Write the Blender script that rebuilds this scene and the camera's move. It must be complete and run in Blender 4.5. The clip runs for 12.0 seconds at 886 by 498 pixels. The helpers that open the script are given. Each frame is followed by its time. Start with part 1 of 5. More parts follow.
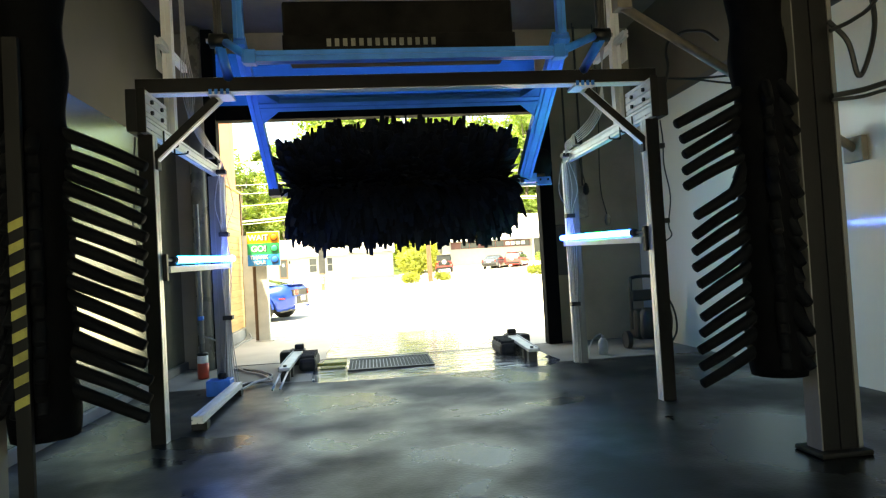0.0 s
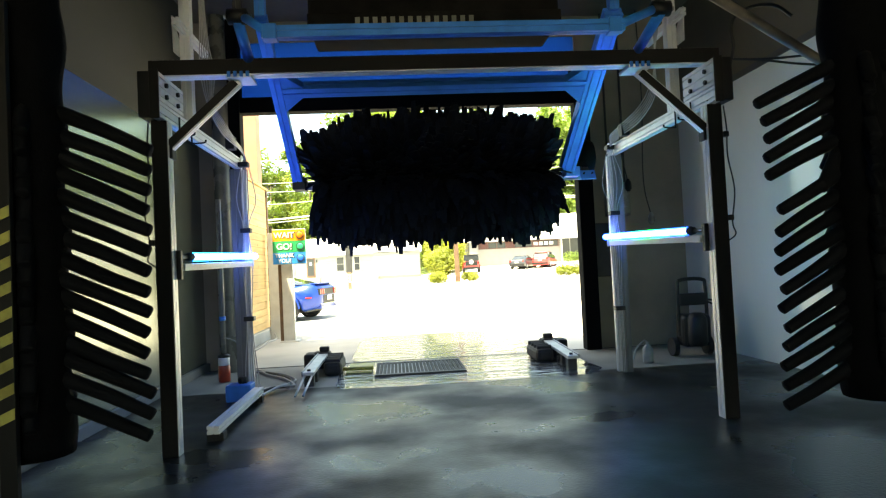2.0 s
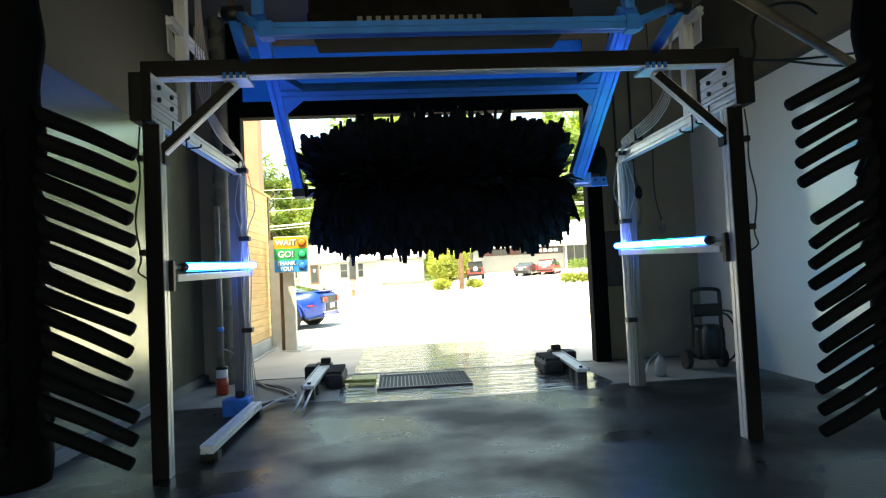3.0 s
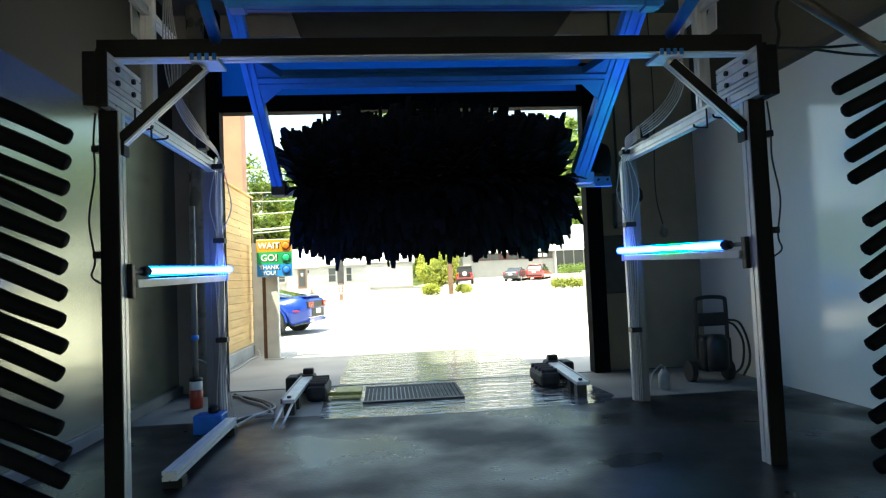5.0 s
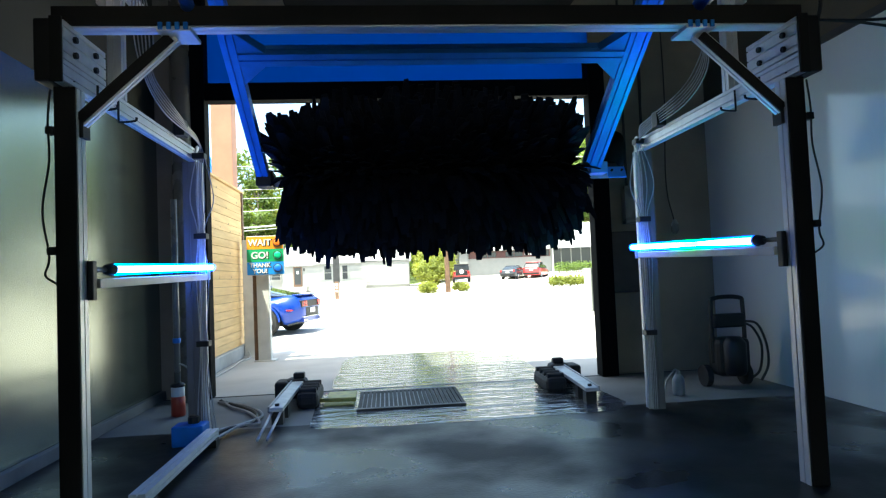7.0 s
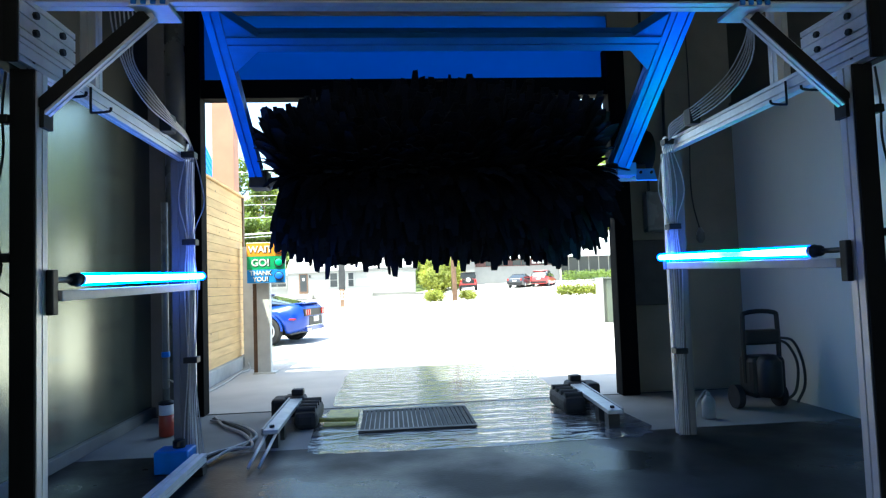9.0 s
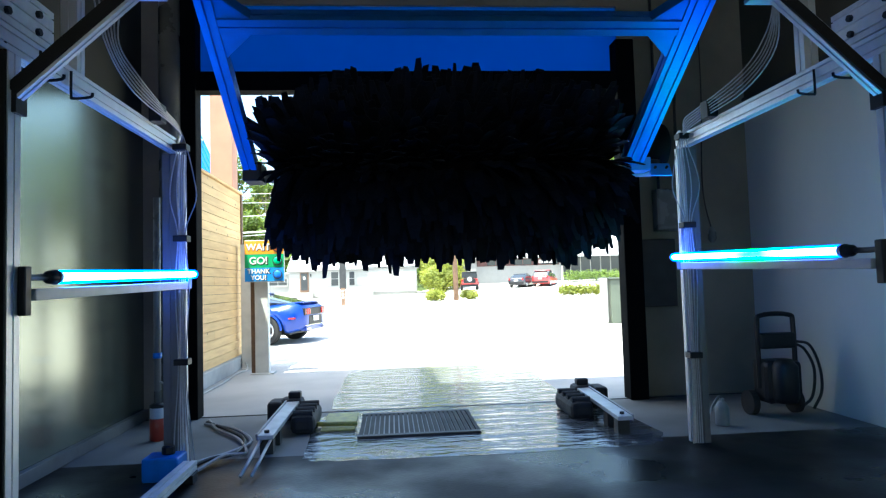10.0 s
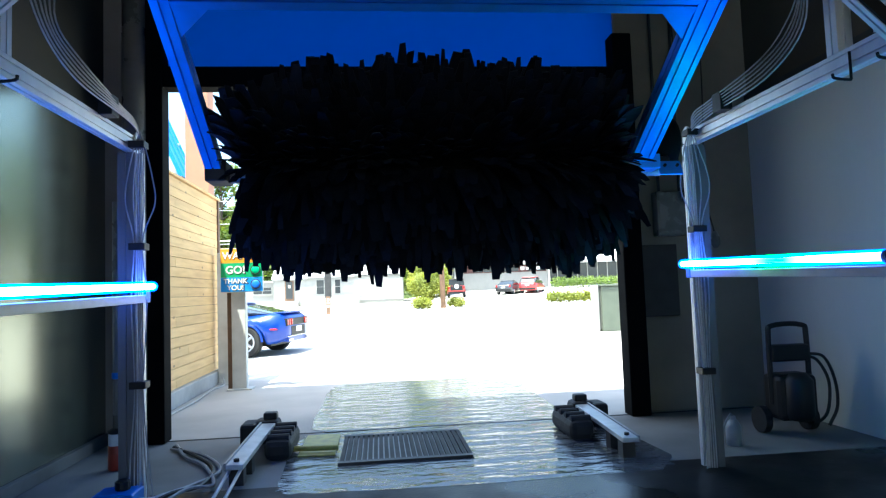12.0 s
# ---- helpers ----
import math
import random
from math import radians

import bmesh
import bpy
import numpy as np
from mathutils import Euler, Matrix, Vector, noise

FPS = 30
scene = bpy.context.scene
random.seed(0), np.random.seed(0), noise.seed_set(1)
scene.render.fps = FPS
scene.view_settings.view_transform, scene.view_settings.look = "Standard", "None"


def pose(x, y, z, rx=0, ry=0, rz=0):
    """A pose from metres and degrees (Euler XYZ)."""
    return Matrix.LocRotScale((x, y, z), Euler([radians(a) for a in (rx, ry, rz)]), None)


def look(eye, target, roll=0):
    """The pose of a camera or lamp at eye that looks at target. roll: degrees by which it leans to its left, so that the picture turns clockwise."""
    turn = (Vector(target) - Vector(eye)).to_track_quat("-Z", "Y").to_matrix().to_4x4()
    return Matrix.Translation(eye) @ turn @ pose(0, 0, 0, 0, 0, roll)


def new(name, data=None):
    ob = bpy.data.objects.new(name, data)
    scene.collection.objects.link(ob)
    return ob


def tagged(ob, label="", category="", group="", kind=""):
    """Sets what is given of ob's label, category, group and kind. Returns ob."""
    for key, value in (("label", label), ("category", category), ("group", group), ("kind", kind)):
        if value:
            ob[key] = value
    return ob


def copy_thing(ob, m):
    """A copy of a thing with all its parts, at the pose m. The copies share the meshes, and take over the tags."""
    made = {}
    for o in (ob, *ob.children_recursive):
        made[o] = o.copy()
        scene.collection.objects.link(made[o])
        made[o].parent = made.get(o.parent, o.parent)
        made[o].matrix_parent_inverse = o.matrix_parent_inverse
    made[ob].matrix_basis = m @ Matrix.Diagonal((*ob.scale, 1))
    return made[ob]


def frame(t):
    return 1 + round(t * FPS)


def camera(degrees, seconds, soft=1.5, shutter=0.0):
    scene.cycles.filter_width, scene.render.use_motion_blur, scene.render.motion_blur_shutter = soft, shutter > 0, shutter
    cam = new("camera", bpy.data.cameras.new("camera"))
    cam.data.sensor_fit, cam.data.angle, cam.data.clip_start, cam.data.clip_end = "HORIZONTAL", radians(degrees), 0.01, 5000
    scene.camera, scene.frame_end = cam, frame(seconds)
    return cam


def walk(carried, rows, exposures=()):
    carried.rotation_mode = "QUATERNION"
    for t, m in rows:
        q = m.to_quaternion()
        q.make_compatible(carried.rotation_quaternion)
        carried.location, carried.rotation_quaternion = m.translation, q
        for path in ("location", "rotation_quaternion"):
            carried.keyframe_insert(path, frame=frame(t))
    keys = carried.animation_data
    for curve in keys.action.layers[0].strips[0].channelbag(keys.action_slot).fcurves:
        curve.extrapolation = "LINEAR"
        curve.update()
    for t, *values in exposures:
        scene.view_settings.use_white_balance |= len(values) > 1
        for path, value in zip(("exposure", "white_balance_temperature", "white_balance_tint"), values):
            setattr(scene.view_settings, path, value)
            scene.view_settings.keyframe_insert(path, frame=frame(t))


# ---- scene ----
cam = camera(69.7, 12.0, soft=1.25)
PATH = [
    (0, (0.239, 0.233, 1.184), (0.473, 2.219, 1.238), -3.3),
    (0.5, (0.222, 0.34, 1.202), (0.422, 2.329, 1.265), -3.3),
    (1, (0.211, 0.473, 1.203), (0.374, 2.466, 1.257), -3.0),
    (1.5, (0.208, 0.576, 1.182), (0.37, 2.569, 1.233), -2.8),
    (2, (0.213, 0.689, 1.188), (0.364, 2.682, 1.246), -2.8),
    (2.5, (0.217, 0.819, 1.198), (0.366, 2.812, 1.261), -2.7),
    (3, (0.216, 0.917, 1.221), (0.356, 2.911, 1.3), -2.7),
    (5, (0.224, 1.349, 1.234), (0.399, 3.339, 1.326), -2.4),
    (5.5, (0.234, 1.443, 1.238), (0.414, 3.433, 1.328), -2.4),
    (6, (0.221, 1.575, 1.231), (0.398, 3.565, 1.312), -2.3),
    (6.5, (0.227, 1.696, 1.221), (0.412, 3.686, 1.293), -2.4),
    (7, (0.231, 1.78, 1.242), (0.417, 3.77, 1.327), -2.4),
    (7.2, (0.257, 1.82, 1.244), (0.443, 3.809, 1.349), -2.4),
    (8.8, (0.24, 2.178, 1.27), (0.401, 4.168, 1.383), -1.9),
    (9, (0.238, 2.236, 1.271), (0.405, 4.226, 1.381), -2.0),
    (9.5, (0.236, 2.362, 1.271), (0.404, 4.352, 1.375), -1.9),
    (10, (0.24, 2.461, 1.275), (0.403, 4.452, 1.383), -1.7),
    (10.5, (0.239, 2.566, 1.291), (0.421, 4.553, 1.417), -1.8),
    (11, (0.252, 2.68, 1.29), (0.439, 4.666, 1.434), -1.9),
    (11.5, (0.261, 2.789, 1.292), (0.451, 4.775, 1.427), -2.0),
    (12, (0.266, 2.902, 1.302), (0.472, 4.888, 1.431), -2.1),
]
EXPOSURES = [(0.0, 3.45, 10200, -9), (2.5, 3.02, 8900, -9), (5.0, 2.6, 7500, -9), (7.0, 2.52, 6600, -8), (9.0, 2.62, 6150, -6), (12.0, 2.60, 6000, -5)]
walk(cam, [(t, look(eye, target, roll)) for t, eye, target, roll in PATH], EXPOSURES)

# ---- daylight ----
SUN_EL, SUN_AZ = 69.0, 226.0          # degrees; azimuth clockwise from +y: behind the camera, to its left
world = bpy.data.worlds.new("sky")
scene.world = world
world.use_nodes = True
wn = world.node_tree
sky = wn.nodes.new("ShaderNodeTexSky")
sky.sky_type, sky.sun_disc = "NISHITA", False
sky.sun_elevation, sky.sun_rotation = radians(SUN_EL), radians(SUN_AZ)
wn.nodes["Background"].inputs[1].default_value = 0.15
wn.links.new(sky.outputs[0], wn.nodes["Background"].inputs[0])
sky.air_density, sky.dust_density, sky.ozone_density = 0.7, 2.5, 0.6
sun = new("sun", bpy.data.lights.new("sun", "SUN"))
sun.data.energy, sun.data.angle, sun.data.color = 3.2, radians(0.5), (1.0, 0.95, 0.87)
_dir = Vector((math.sin(radians(SUN_AZ)) * math.cos(radians(SUN_EL)), math.cos(radians(SUN_AZ)) * math.cos(radians(SUN_EL)), math.sin(radians(SUN_EL))))
sun.matrix_basis = look(_dir * 60, (0, 0, 0))


# ---- materials ----
def material(name, colour, rough=0.6, metal=0.0, vary=0.25, scale=6.0, bump=0.15, fine=60.0, dark=None, coat=0.0, spec=0.5, stretch=(1, 1, 1), per_object=0.0, emit=None, power=0.0):
    """A surface with broad stains, fine grain and relief."""
    m = bpy.data.materials.new(name)
    m.use_nodes = True
    n, l = m.node_tree.nodes, m.node_tree.links
    b = n["Principled BSDF"]
    co = n.new("ShaderNodeTexCoord")
    mp = n.new("ShaderNodeMapping")
    mp.inputs["Scale"].default_value = stretch
    l.new(co.outputs["Object"], mp.inputs[0])
    big, small = n.new("ShaderNodeTexNoise"), n.new("ShaderNodeTexNoise")
    big.inputs["Scale"].default_value, small.inputs["Scale"].default_value = scale, fine
    big.inputs["Detail"].default_value = 5
    l.new(mp.outputs[0], big.inputs[0]), l.new(mp.outputs[0], small.inputs[0])
    mix = n.new("ShaderNodeMix")
    mix.data_type = "RGBA"
    d = dark or tuple(c * (1 - 2 * vary) if vary < 0.5 else c * 0.1 for c in colour)
    mix.inputs[6].default_value, mix.inputs[7].default_value = (*d, 1), (*colour, 1)
    ramp = n.new("ShaderNodeMapRange")
    ramp.inputs[1].default_value, ramp.inputs[2].default_value = 0.32, 0.62
    l.new(big.outputs[0], ramp.inputs[0]), l.new(ramp.outputs[0], mix.inputs[0])
    grain = n.new("ShaderNodeMix")
    grain.data_type, grain.blend_type = "RGBA", "MULTIPLY"
    grain.inputs[0].default_value = min(1, vary * 1.6)
    l.new(mix.outputs[2], grain.inputs[6]), l.new(small.outputs[0], grain.inputs[7])
    lift = n.new("ShaderNodeMix")
    lift.data_type, lift.blend_type = "RGBA", "MIX"
    lift.inputs[0].default_value = 0.6
    l.new(grain.outputs[2], lift.inputs[6]), l.new(mix.outputs[2], lift.inputs[7])
    out = lift.outputs[2]
    if per_object:
        info, hsv = n.new("ShaderNodeObjectInfo"), n.new("ShaderNodeHueSaturation")
        mr = n.new("ShaderNodeMapRange")
        mr.inputs[3].default_value, mr.inputs[4].default_value = 1 - per_object, 1 + per_object
        l.new(info.outputs["Random"], mr.inputs[0]), l.new(mr.outputs[0], hsv.inputs["Value"]), l.new(out, hsv.inputs["Color"])
        out = hsv.outputs[0]
    l.new(out, b.inputs["Base Color"])
    rr = n.new("ShaderNodeMapRange")
    rr.inputs[3].default_value, rr.inputs[4].default_value = max(0.02, rough * 0.75), min(1, rough * 1.25)
    l.new(big.outputs[0], rr.inputs[0]), l.new(rr.outputs[0], b.inputs["Roughness"])
    b.inputs["Metallic"].default_value, b.inputs["Coat Weight"].default_value = metal, coat
    b.inputs["Coat Roughness"].default_value = 0.06
    b.inputs["Specular IOR Level"].default_value = spec
    if bump:
        bp = n.new("ShaderNodeBump")
        bp.inputs["Strength"].default_value, bp.inputs["Distance"].default_value = bump, 0.004
        l.new(small.outputs[0], bp.inputs["Height"]), l.new(bp.outputs[0], b.inputs["Normal"])
    if emit:
        b.inputs["Emission Color"].default_value, b.inputs["Emission Strength"].default_value = (*emit, 1), power
    return m


def dark_glass(name, tint):
    m = bpy.data.materials.new(name)
    m.use_nodes = True
    b = m.node_tree.nodes["Principled BSDF"]
    b.inputs["Base Color"].default_value, b.inputs["Roughness"].default_value = (*tint, 1), 0.05
    b.inputs["Coat Weight"].default_value = 0.6
    return m


# Near floor is coloured dark in place of the car's unbuilt dashboard.
M_FLOOR = material("darkened_wet_concrete", (0.022, 0.0215, 0.020), 0.6, spec=0.2, vary=0.3, scale=1.3, fine=45, bump=0.35)
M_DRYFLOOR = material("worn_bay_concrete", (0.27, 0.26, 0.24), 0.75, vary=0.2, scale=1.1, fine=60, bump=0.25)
M_APRON = material("shaded_concrete", (0.46, 0.44, 0.41), 0.8, vary=0.12, scale=0.9, fine=70, bump=0.25)
M_LOT = material("pale_concrete_lot", (0.52, 0.49, 0.45), 0.85, vary=0.08, scale=0.25, fine=30, bump=0.25)
M_WALL_L = material("green_grey_wall_panel", (0.30, 0.315, 0.24), 0.2, 0.76, vary=0.08, scale=0.9, fine=35, bump=0.05, stretch=(1, 1, 0.25))
M_WALL_R = material("white_wall_panel", (0.72, 0.67, 0.57), 0.085, spec=0.4, vary=0.05, scale=0.8, fine=30, bump=0.05, stretch=(1, 1, 0.3))
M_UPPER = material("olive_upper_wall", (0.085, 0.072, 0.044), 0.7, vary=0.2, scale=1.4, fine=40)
# Darker copy of the upper wall: its deeper shade is put into the colour.
M_UPPER_L = material("shaded_upper_wall", (0.030, 0.032, 0.018), 0.75, vary=0.2, scale=1.4, fine=40)
M_TOWER = material("tan_stucco", (0.42, 0.34, 0.26), 0.85, vary=0.1, scale=2, fine=40)
M_EXIT = material("dark_grey_wall", (0.26, 0.235, 0.175), 0.6, vary=0.15, scale=1.4, fine=50)
M_CEIL = material("dark_ceiling", (0.20, 0.17, 0.12), 0.7, vary=0.25, scale=1.2, fine=30)
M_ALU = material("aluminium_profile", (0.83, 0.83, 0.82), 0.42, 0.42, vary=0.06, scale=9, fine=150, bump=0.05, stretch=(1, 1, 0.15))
M_ALUDARK = material("darker_aluminium_profile", (0.20, 0.195, 0.18), 0.55, 0.25, vary=0.12, scale=9, fine=120, bump=0.08, stretch=(1, 1, 0.15))
M_PLATE = material("milled_plate", (0.84, 0.82, 0.79), 0.45, 0.3, vary=0.08, scale=12, fine=120, bump=0.08)
M_NEARBLACK = material("near_black_finish", (0.008, 0.007, 0.0065), 0.65, spec=0.3, vary=0.25, scale=5, fine=90, bump=0.1, stretch=(1, 1, 0.3))
M_JAMB = material("matt_black_rubber_seal", (0.005, 0.005, 0.005), 0.95, vary=0.2, scale=8, fine=60, spec=0.08)
M_BLACK = material("black_plastic", (0.009, 0.009, 0.010), 0.5, spec=0.35, vary=0.2, scale=12, fine=120, bump=0.1)
M_RUBBER = material("black_rubber", (0.014, 0.014, 0.015), 0.7, vary=0.25, scale=20, fine=160, bump=0.25)
M_FOAM = material("black_foam", (0.0045, 0.005, 0.0065), 0.8, vary=0.25, scale=18, fine=140, bump=0.5, per_object=0.35, spec=0.14)
M_STRIP = material("black_felt_strips", (0.006, 0.009, 0.018), 0.75, vary=0.25, scale=30, fine=140, bump=0.4, spec=0.2)
_n, _l = M_STRIP.node_tree.nodes, M_STRIP.node_tree.links
_b = _n["Principled BSDF"]
_src = _b.inputs["Base Color"].links[0].from_socket
_g, _r, _h = _n.new("ShaderNodeNewGeometry"), _n.new("ShaderNodeMapRange"), _n.new("ShaderNodeHueSaturation")
_r.inputs[3].default_value, _r.inputs[4].default_value = 0.25, 2.0
_l.new(_g.outputs["Random Per Island"], _r.inputs[0]), _l.new(_r.outputs[0], _h.inputs["Value"]), _l.new(_src, _h.inputs["Color"]), _l.new(_h.outputs[0], _b.inputs["Base Color"])
M_BLUE = material("blue_painted_steel", (0.02, 0.23, 0.76), 0.38, vary=0.12, scale=7, fine=90, bump=0.08)
# Blue lamp light on bare aluminium, put into the base colour.
M_ARM = material("blue_lit_aluminium", (0.06, 0.30, 0.86), 0.38, 0.35, vary=0.06, scale=9, fine=120, bump=0.05)
M_CABLE = material("grey_cable_sheath", (0.46, 0.44, 0.41), 0.5, vary=0.1, scale=30, fine=200, bump=0.05)
M_DKCABLE = material("black_cable_sheath", (0.02, 0.02, 0.02), 0.5, vary=0.1, scale=30, fine=200, bump=0.05)
M_STEEL = material("worn_steel", (0.34, 0.34, 0.35), 0.45, 0.85, vary=0.2, scale=8, fine=110, bump=0.2)
M_DUCT = material("dark_duct_sheet", (0.018, 0.017, 0.016), 0.95, vary=0.3, scale=3, fine=60, bump=0.15, spec=0.04)
M_POLEMETAL = material("dull_galvanised_pole", (0.30, 0.26, 0.21), 0.6, 0.3, vary=0.2, scale=6, fine=80, bump=0.15)
M_PAINTSTEEL = material("dark_painted_steel", (0.035, 0.034, 0.034), 0.5, vary=0.25, scale=6, fine=80, bump=0.15)
M_GUIDE = material("pale_steel_guide", (0.62, 0.62, 0.60), 0.4, 0.3, vary=0.12, scale=9, fine=90, bump=0.1)
M_PIPE = material("grey_pvc_pipe", (0.24, 0.235, 0.20), 0.28, vary=0.12, scale=4, fine=60, bump=0.05)
M_RED = material("red_plastic", (0.42, 0.045, 0.02), 0.35, vary=0.1, scale=9, fine=90, bump=0.05)
M_WHITEP = material("white_plastic", (0.66, 0.66, 0.64), 0.4, vary=0.06, scale=9, fine=90, bump=0.05)
M_YELLOW = material("yellow_plate", (0.46, 0.42, 0.10), 0.5, vary=0.2, scale=14, fine=90, bump=0.2)


M_FOAMCORE = material("black_foam_core", (0.004, 0.0042, 0.005), 0.9, vary=0.3, scale=18, fine=90, bump=0.6, spec=0.06)


def tube_light(name, stops, power, clear=None):
    """A tube whose colour changes along the lane: stops are (place along the lane, colour)."""
    m = bpy.data.materials.new(name)
    m.use_nodes = True
    n, l = m.node_tree.nodes, m.node_tree.links
    c, s, r, x, e = n.new("ShaderNodeTexCoord"), n.new("ShaderNodeSeparateXYZ"), n.new("ShaderNodeMapRange"), n.new("ShaderNodeValToRGB"), n.new("ShaderNodeEmission")
    y0, y1 = stops[0][0], stops[-1][0]
    r.inputs[1].default_value, r.inputs[2].default_value = y0, y1
    ramp = x.color_ramp
    for k, (y, colour) in enumerate(stops):
        stop = ramp.elements[k] if k < 2 else ramp.elements.new(1.0)
        stop.color = (*colour, 1)
    for k, (y, colour) in enumerate(stops):
        ramp.elements[k].position = (y - y0) / (y1 - y0)
        ramp.elements[k].color = (*colour, 1)
    l.new(c.outputs["Object"], s.inputs[0]), l.new(s.outputs[1], r.inputs[0]), l.new(r.outputs[0], x.inputs[0])
    l.new(x.outputs[0], e.inputs[0])
    e.inputs[1].default_value = power
    if clear is None:
        l.new(e.outputs[0], n["Material Output"].inputs[0])
    else:
        t, k = n.new("ShaderNodeBsdfTransparent"), n.new("ShaderNodeMixShader")
        k.inputs[0].default_value = clear
        l.new(e.outputs[0], k.inputs[1]), l.new(t.outputs[0], k.inputs[2]), l.new(k.outputs[0], n["Material Output"].inputs[0])
    return m


LED_BLUE, LED_GREEN, LED_CYAN = (0.10, 0.21, 1.0), (0.07, 0.62, 0.30), (0.10, 0.26, 0.98)
M_TUBE_R = tube_light("blue_and_green_tube", [(5.5, LED_BLUE), (5.9, LED_BLUE), (6.15, LED_GREEN), (6.3, LED_GREEN), (6.6, LED_BLUE), (7.25, LED_BLUE)], 9.0)
M_TUBE_L = tube_light("cyan_to_blue_tube", [(5.5, LED_CYAN), (6.3, LED_CYAN), (6.8, LED_BLUE), (7.25, LED_BLUE)], 9.0)
# Added glowing sleeves: the halo round the tubes, put in as a lit surface.
M_SLEEVE_R = tube_light("blue_and_green_halo", [(5.5, (0.0, 0.06, 1.0)), (5.9, (0.0, 0.06, 1.0)), (6.15, (0.0, 0.8, 0.1)), (6.3, (0.0, 0.8, 0.1)), (6.6, (0.0, 0.06, 1.0)), (7.25, (0.0, 0.06, 1.0))], 8.5, 0.7)
M_SLEEVE = tube_light("cyan_to_blue_halo", [(5.5, (0.0, 0.26, 0.85)), (6.0, (0.0, 0.14, 1.0)), (6.7, (0.0, 0.06, 1.0)), (7.25, (0.0, 0.06, 1.0))], 8.5, 0.7)

# wet sheen on the floor: smoother where water stands
_n, _l = M_FLOOR.node_tree.nodes, M_FLOOR.node_tree.links
_c, _t, _r = _n.new("ShaderNodeTexCoord"), _n.new("ShaderNodeTexNoise"), _n.new("ShaderNodeMapRange")
_t.inputs["Scale"].default_value, _t.inputs["Detail"].default_value = 0.9, 6.0
_r.inputs[1].default_value, _r.inputs[2].default_value, _r.inputs[3].default_value, _r.inputs[4].default_value = 0.40, 0.62, 0.24, 0.60
_l.new(_c.outputs["Object"], _t.inputs[0]), _l.new(_t.outputs[0], _r.inputs[0])
_l.new(_r.outputs[0], _n["Principled BSDF"].inputs["Roughness"])

# raised vinyl door that lets daylight through
M_VINYL = bpy.data.materials.new("blue_vinyl")
M_VINYL.use_nodes = True
_n, _l = M_VINYL.node_tree.nodes, M_VINYL.node_tree.links
_t, _x = _n.new("ShaderNodeBsdfTranslucent"), _n.new("ShaderNodeMixShader")
_n["Principled BSDF"].inputs["Base Color"].default_value, _n["Principled BSDF"].inputs["Roughness"].default_value = (0.01, 0.10, 0.30, 1), 0.45
_t.inputs[0].default_value, _x.inputs[0].default_value = (0.008, 0.19, 0.52, 1), 0.68
_l.new(_n["Principled BSDF"].outputs[0], _x.inputs[1]), _l.new(_t.outputs[0], _x.inputs[2]), _l.new(_x.outputs[0], _n["Material Output"].inputs[0])

M_KICK = material("grey_kick_board", (0.16, 0.155, 0.14), 0.6, vary=0.2, scale=3, fine=50)


# ---- mesh helpers ----
def finish(name, bm, mat, parent=None, label="", smooth=False, bevel=0.0):
    me = bpy.data.meshes.new(name)
    bmesh.ops.recalc_face_normals(bm, faces=bm.faces)
    if smooth:
        for f in bm.faces:
            f.smooth = True
    bm.to_mesh(me)
    bm.free()
    me.materials.append(mat)
    ob = new(name, me)
    if bevel:
        mod = ob.modifiers.new("bevel", "BEVEL")
        mod.width, mod.segments, mod.limit_method = bevel, 2, "ANGLE"
    if parent is not None:
        ob.parent = parent
    if label:
        tagged(ob, label)
    return ob


def part(name, bm, mat, parent, label="", smooth=False, bevel=0.0):
    return finish(name, bm, mat, parent, label, smooth, bevel)


def thing(name, label, category, group="", kind="", at=(0, 0, 0)):
    ob = new(name)
    ob.empty_display_size = 0.1
    ob.location = at
    return tagged(ob, label, category, group, kind)


def box(bm, x0, x1, y0, y1, z0, z1, m=None):
    vs = [bm.verts.new(m @ Vector(p) if m else p) for p in ((x0, y0, z0), (x1, y0, z0), (x1, y1, z0), (x0, y1, z0), (x0, y0, z1), (x1, y0, z1), (x1, y1, z1), (x0, y1, z1))]
    for q in ((3, 2, 1, 0), (4, 5, 6, 7), (0, 1, 5, 4), (1, 2, 6, 5), (2, 3, 7, 6), (3, 0, 4, 7)):
        bm.faces.new([vs[i] for i in q])
    return bm


def bx(*a, m=None):
    return box(bmesh.new(), *a, m=m)


def along(a, b, up=(0, 0, 1)):
    """A frame at a whose z runs to b."""
    a, b = Vector(a), Vector(b)
    z = (b - a).normalized()
    u = Vector(up)
    if abs(z.dot(u)) > 0.98:
        u = Vector((0, 1, 0))
    x = u.cross(z).normalized()
    return Matrix.Translation(a) @ Matrix((x, z.cross(x), z)).transposed().to_4x4(), (b - a).length


def extrude(bm, outline, a, b, up=(0, 0, 1), caps=True):
    m, d = along(a, b, up)
    lo = [bm.verts.new(m @ Vector((x, y, 0))) for x, y in outline]
    hi = [bm.verts.new(m @ Vector((x, y, d))) for x, y in outline]
    k = len(outline)
    for i in range(k):
        bm.faces.new((lo[i], lo[(i + 1) % k], hi[(i + 1) % k], hi[i]))
    if caps:
        bm.faces.new(lo[::-1]), bm.faces.new(hi)
    return bm


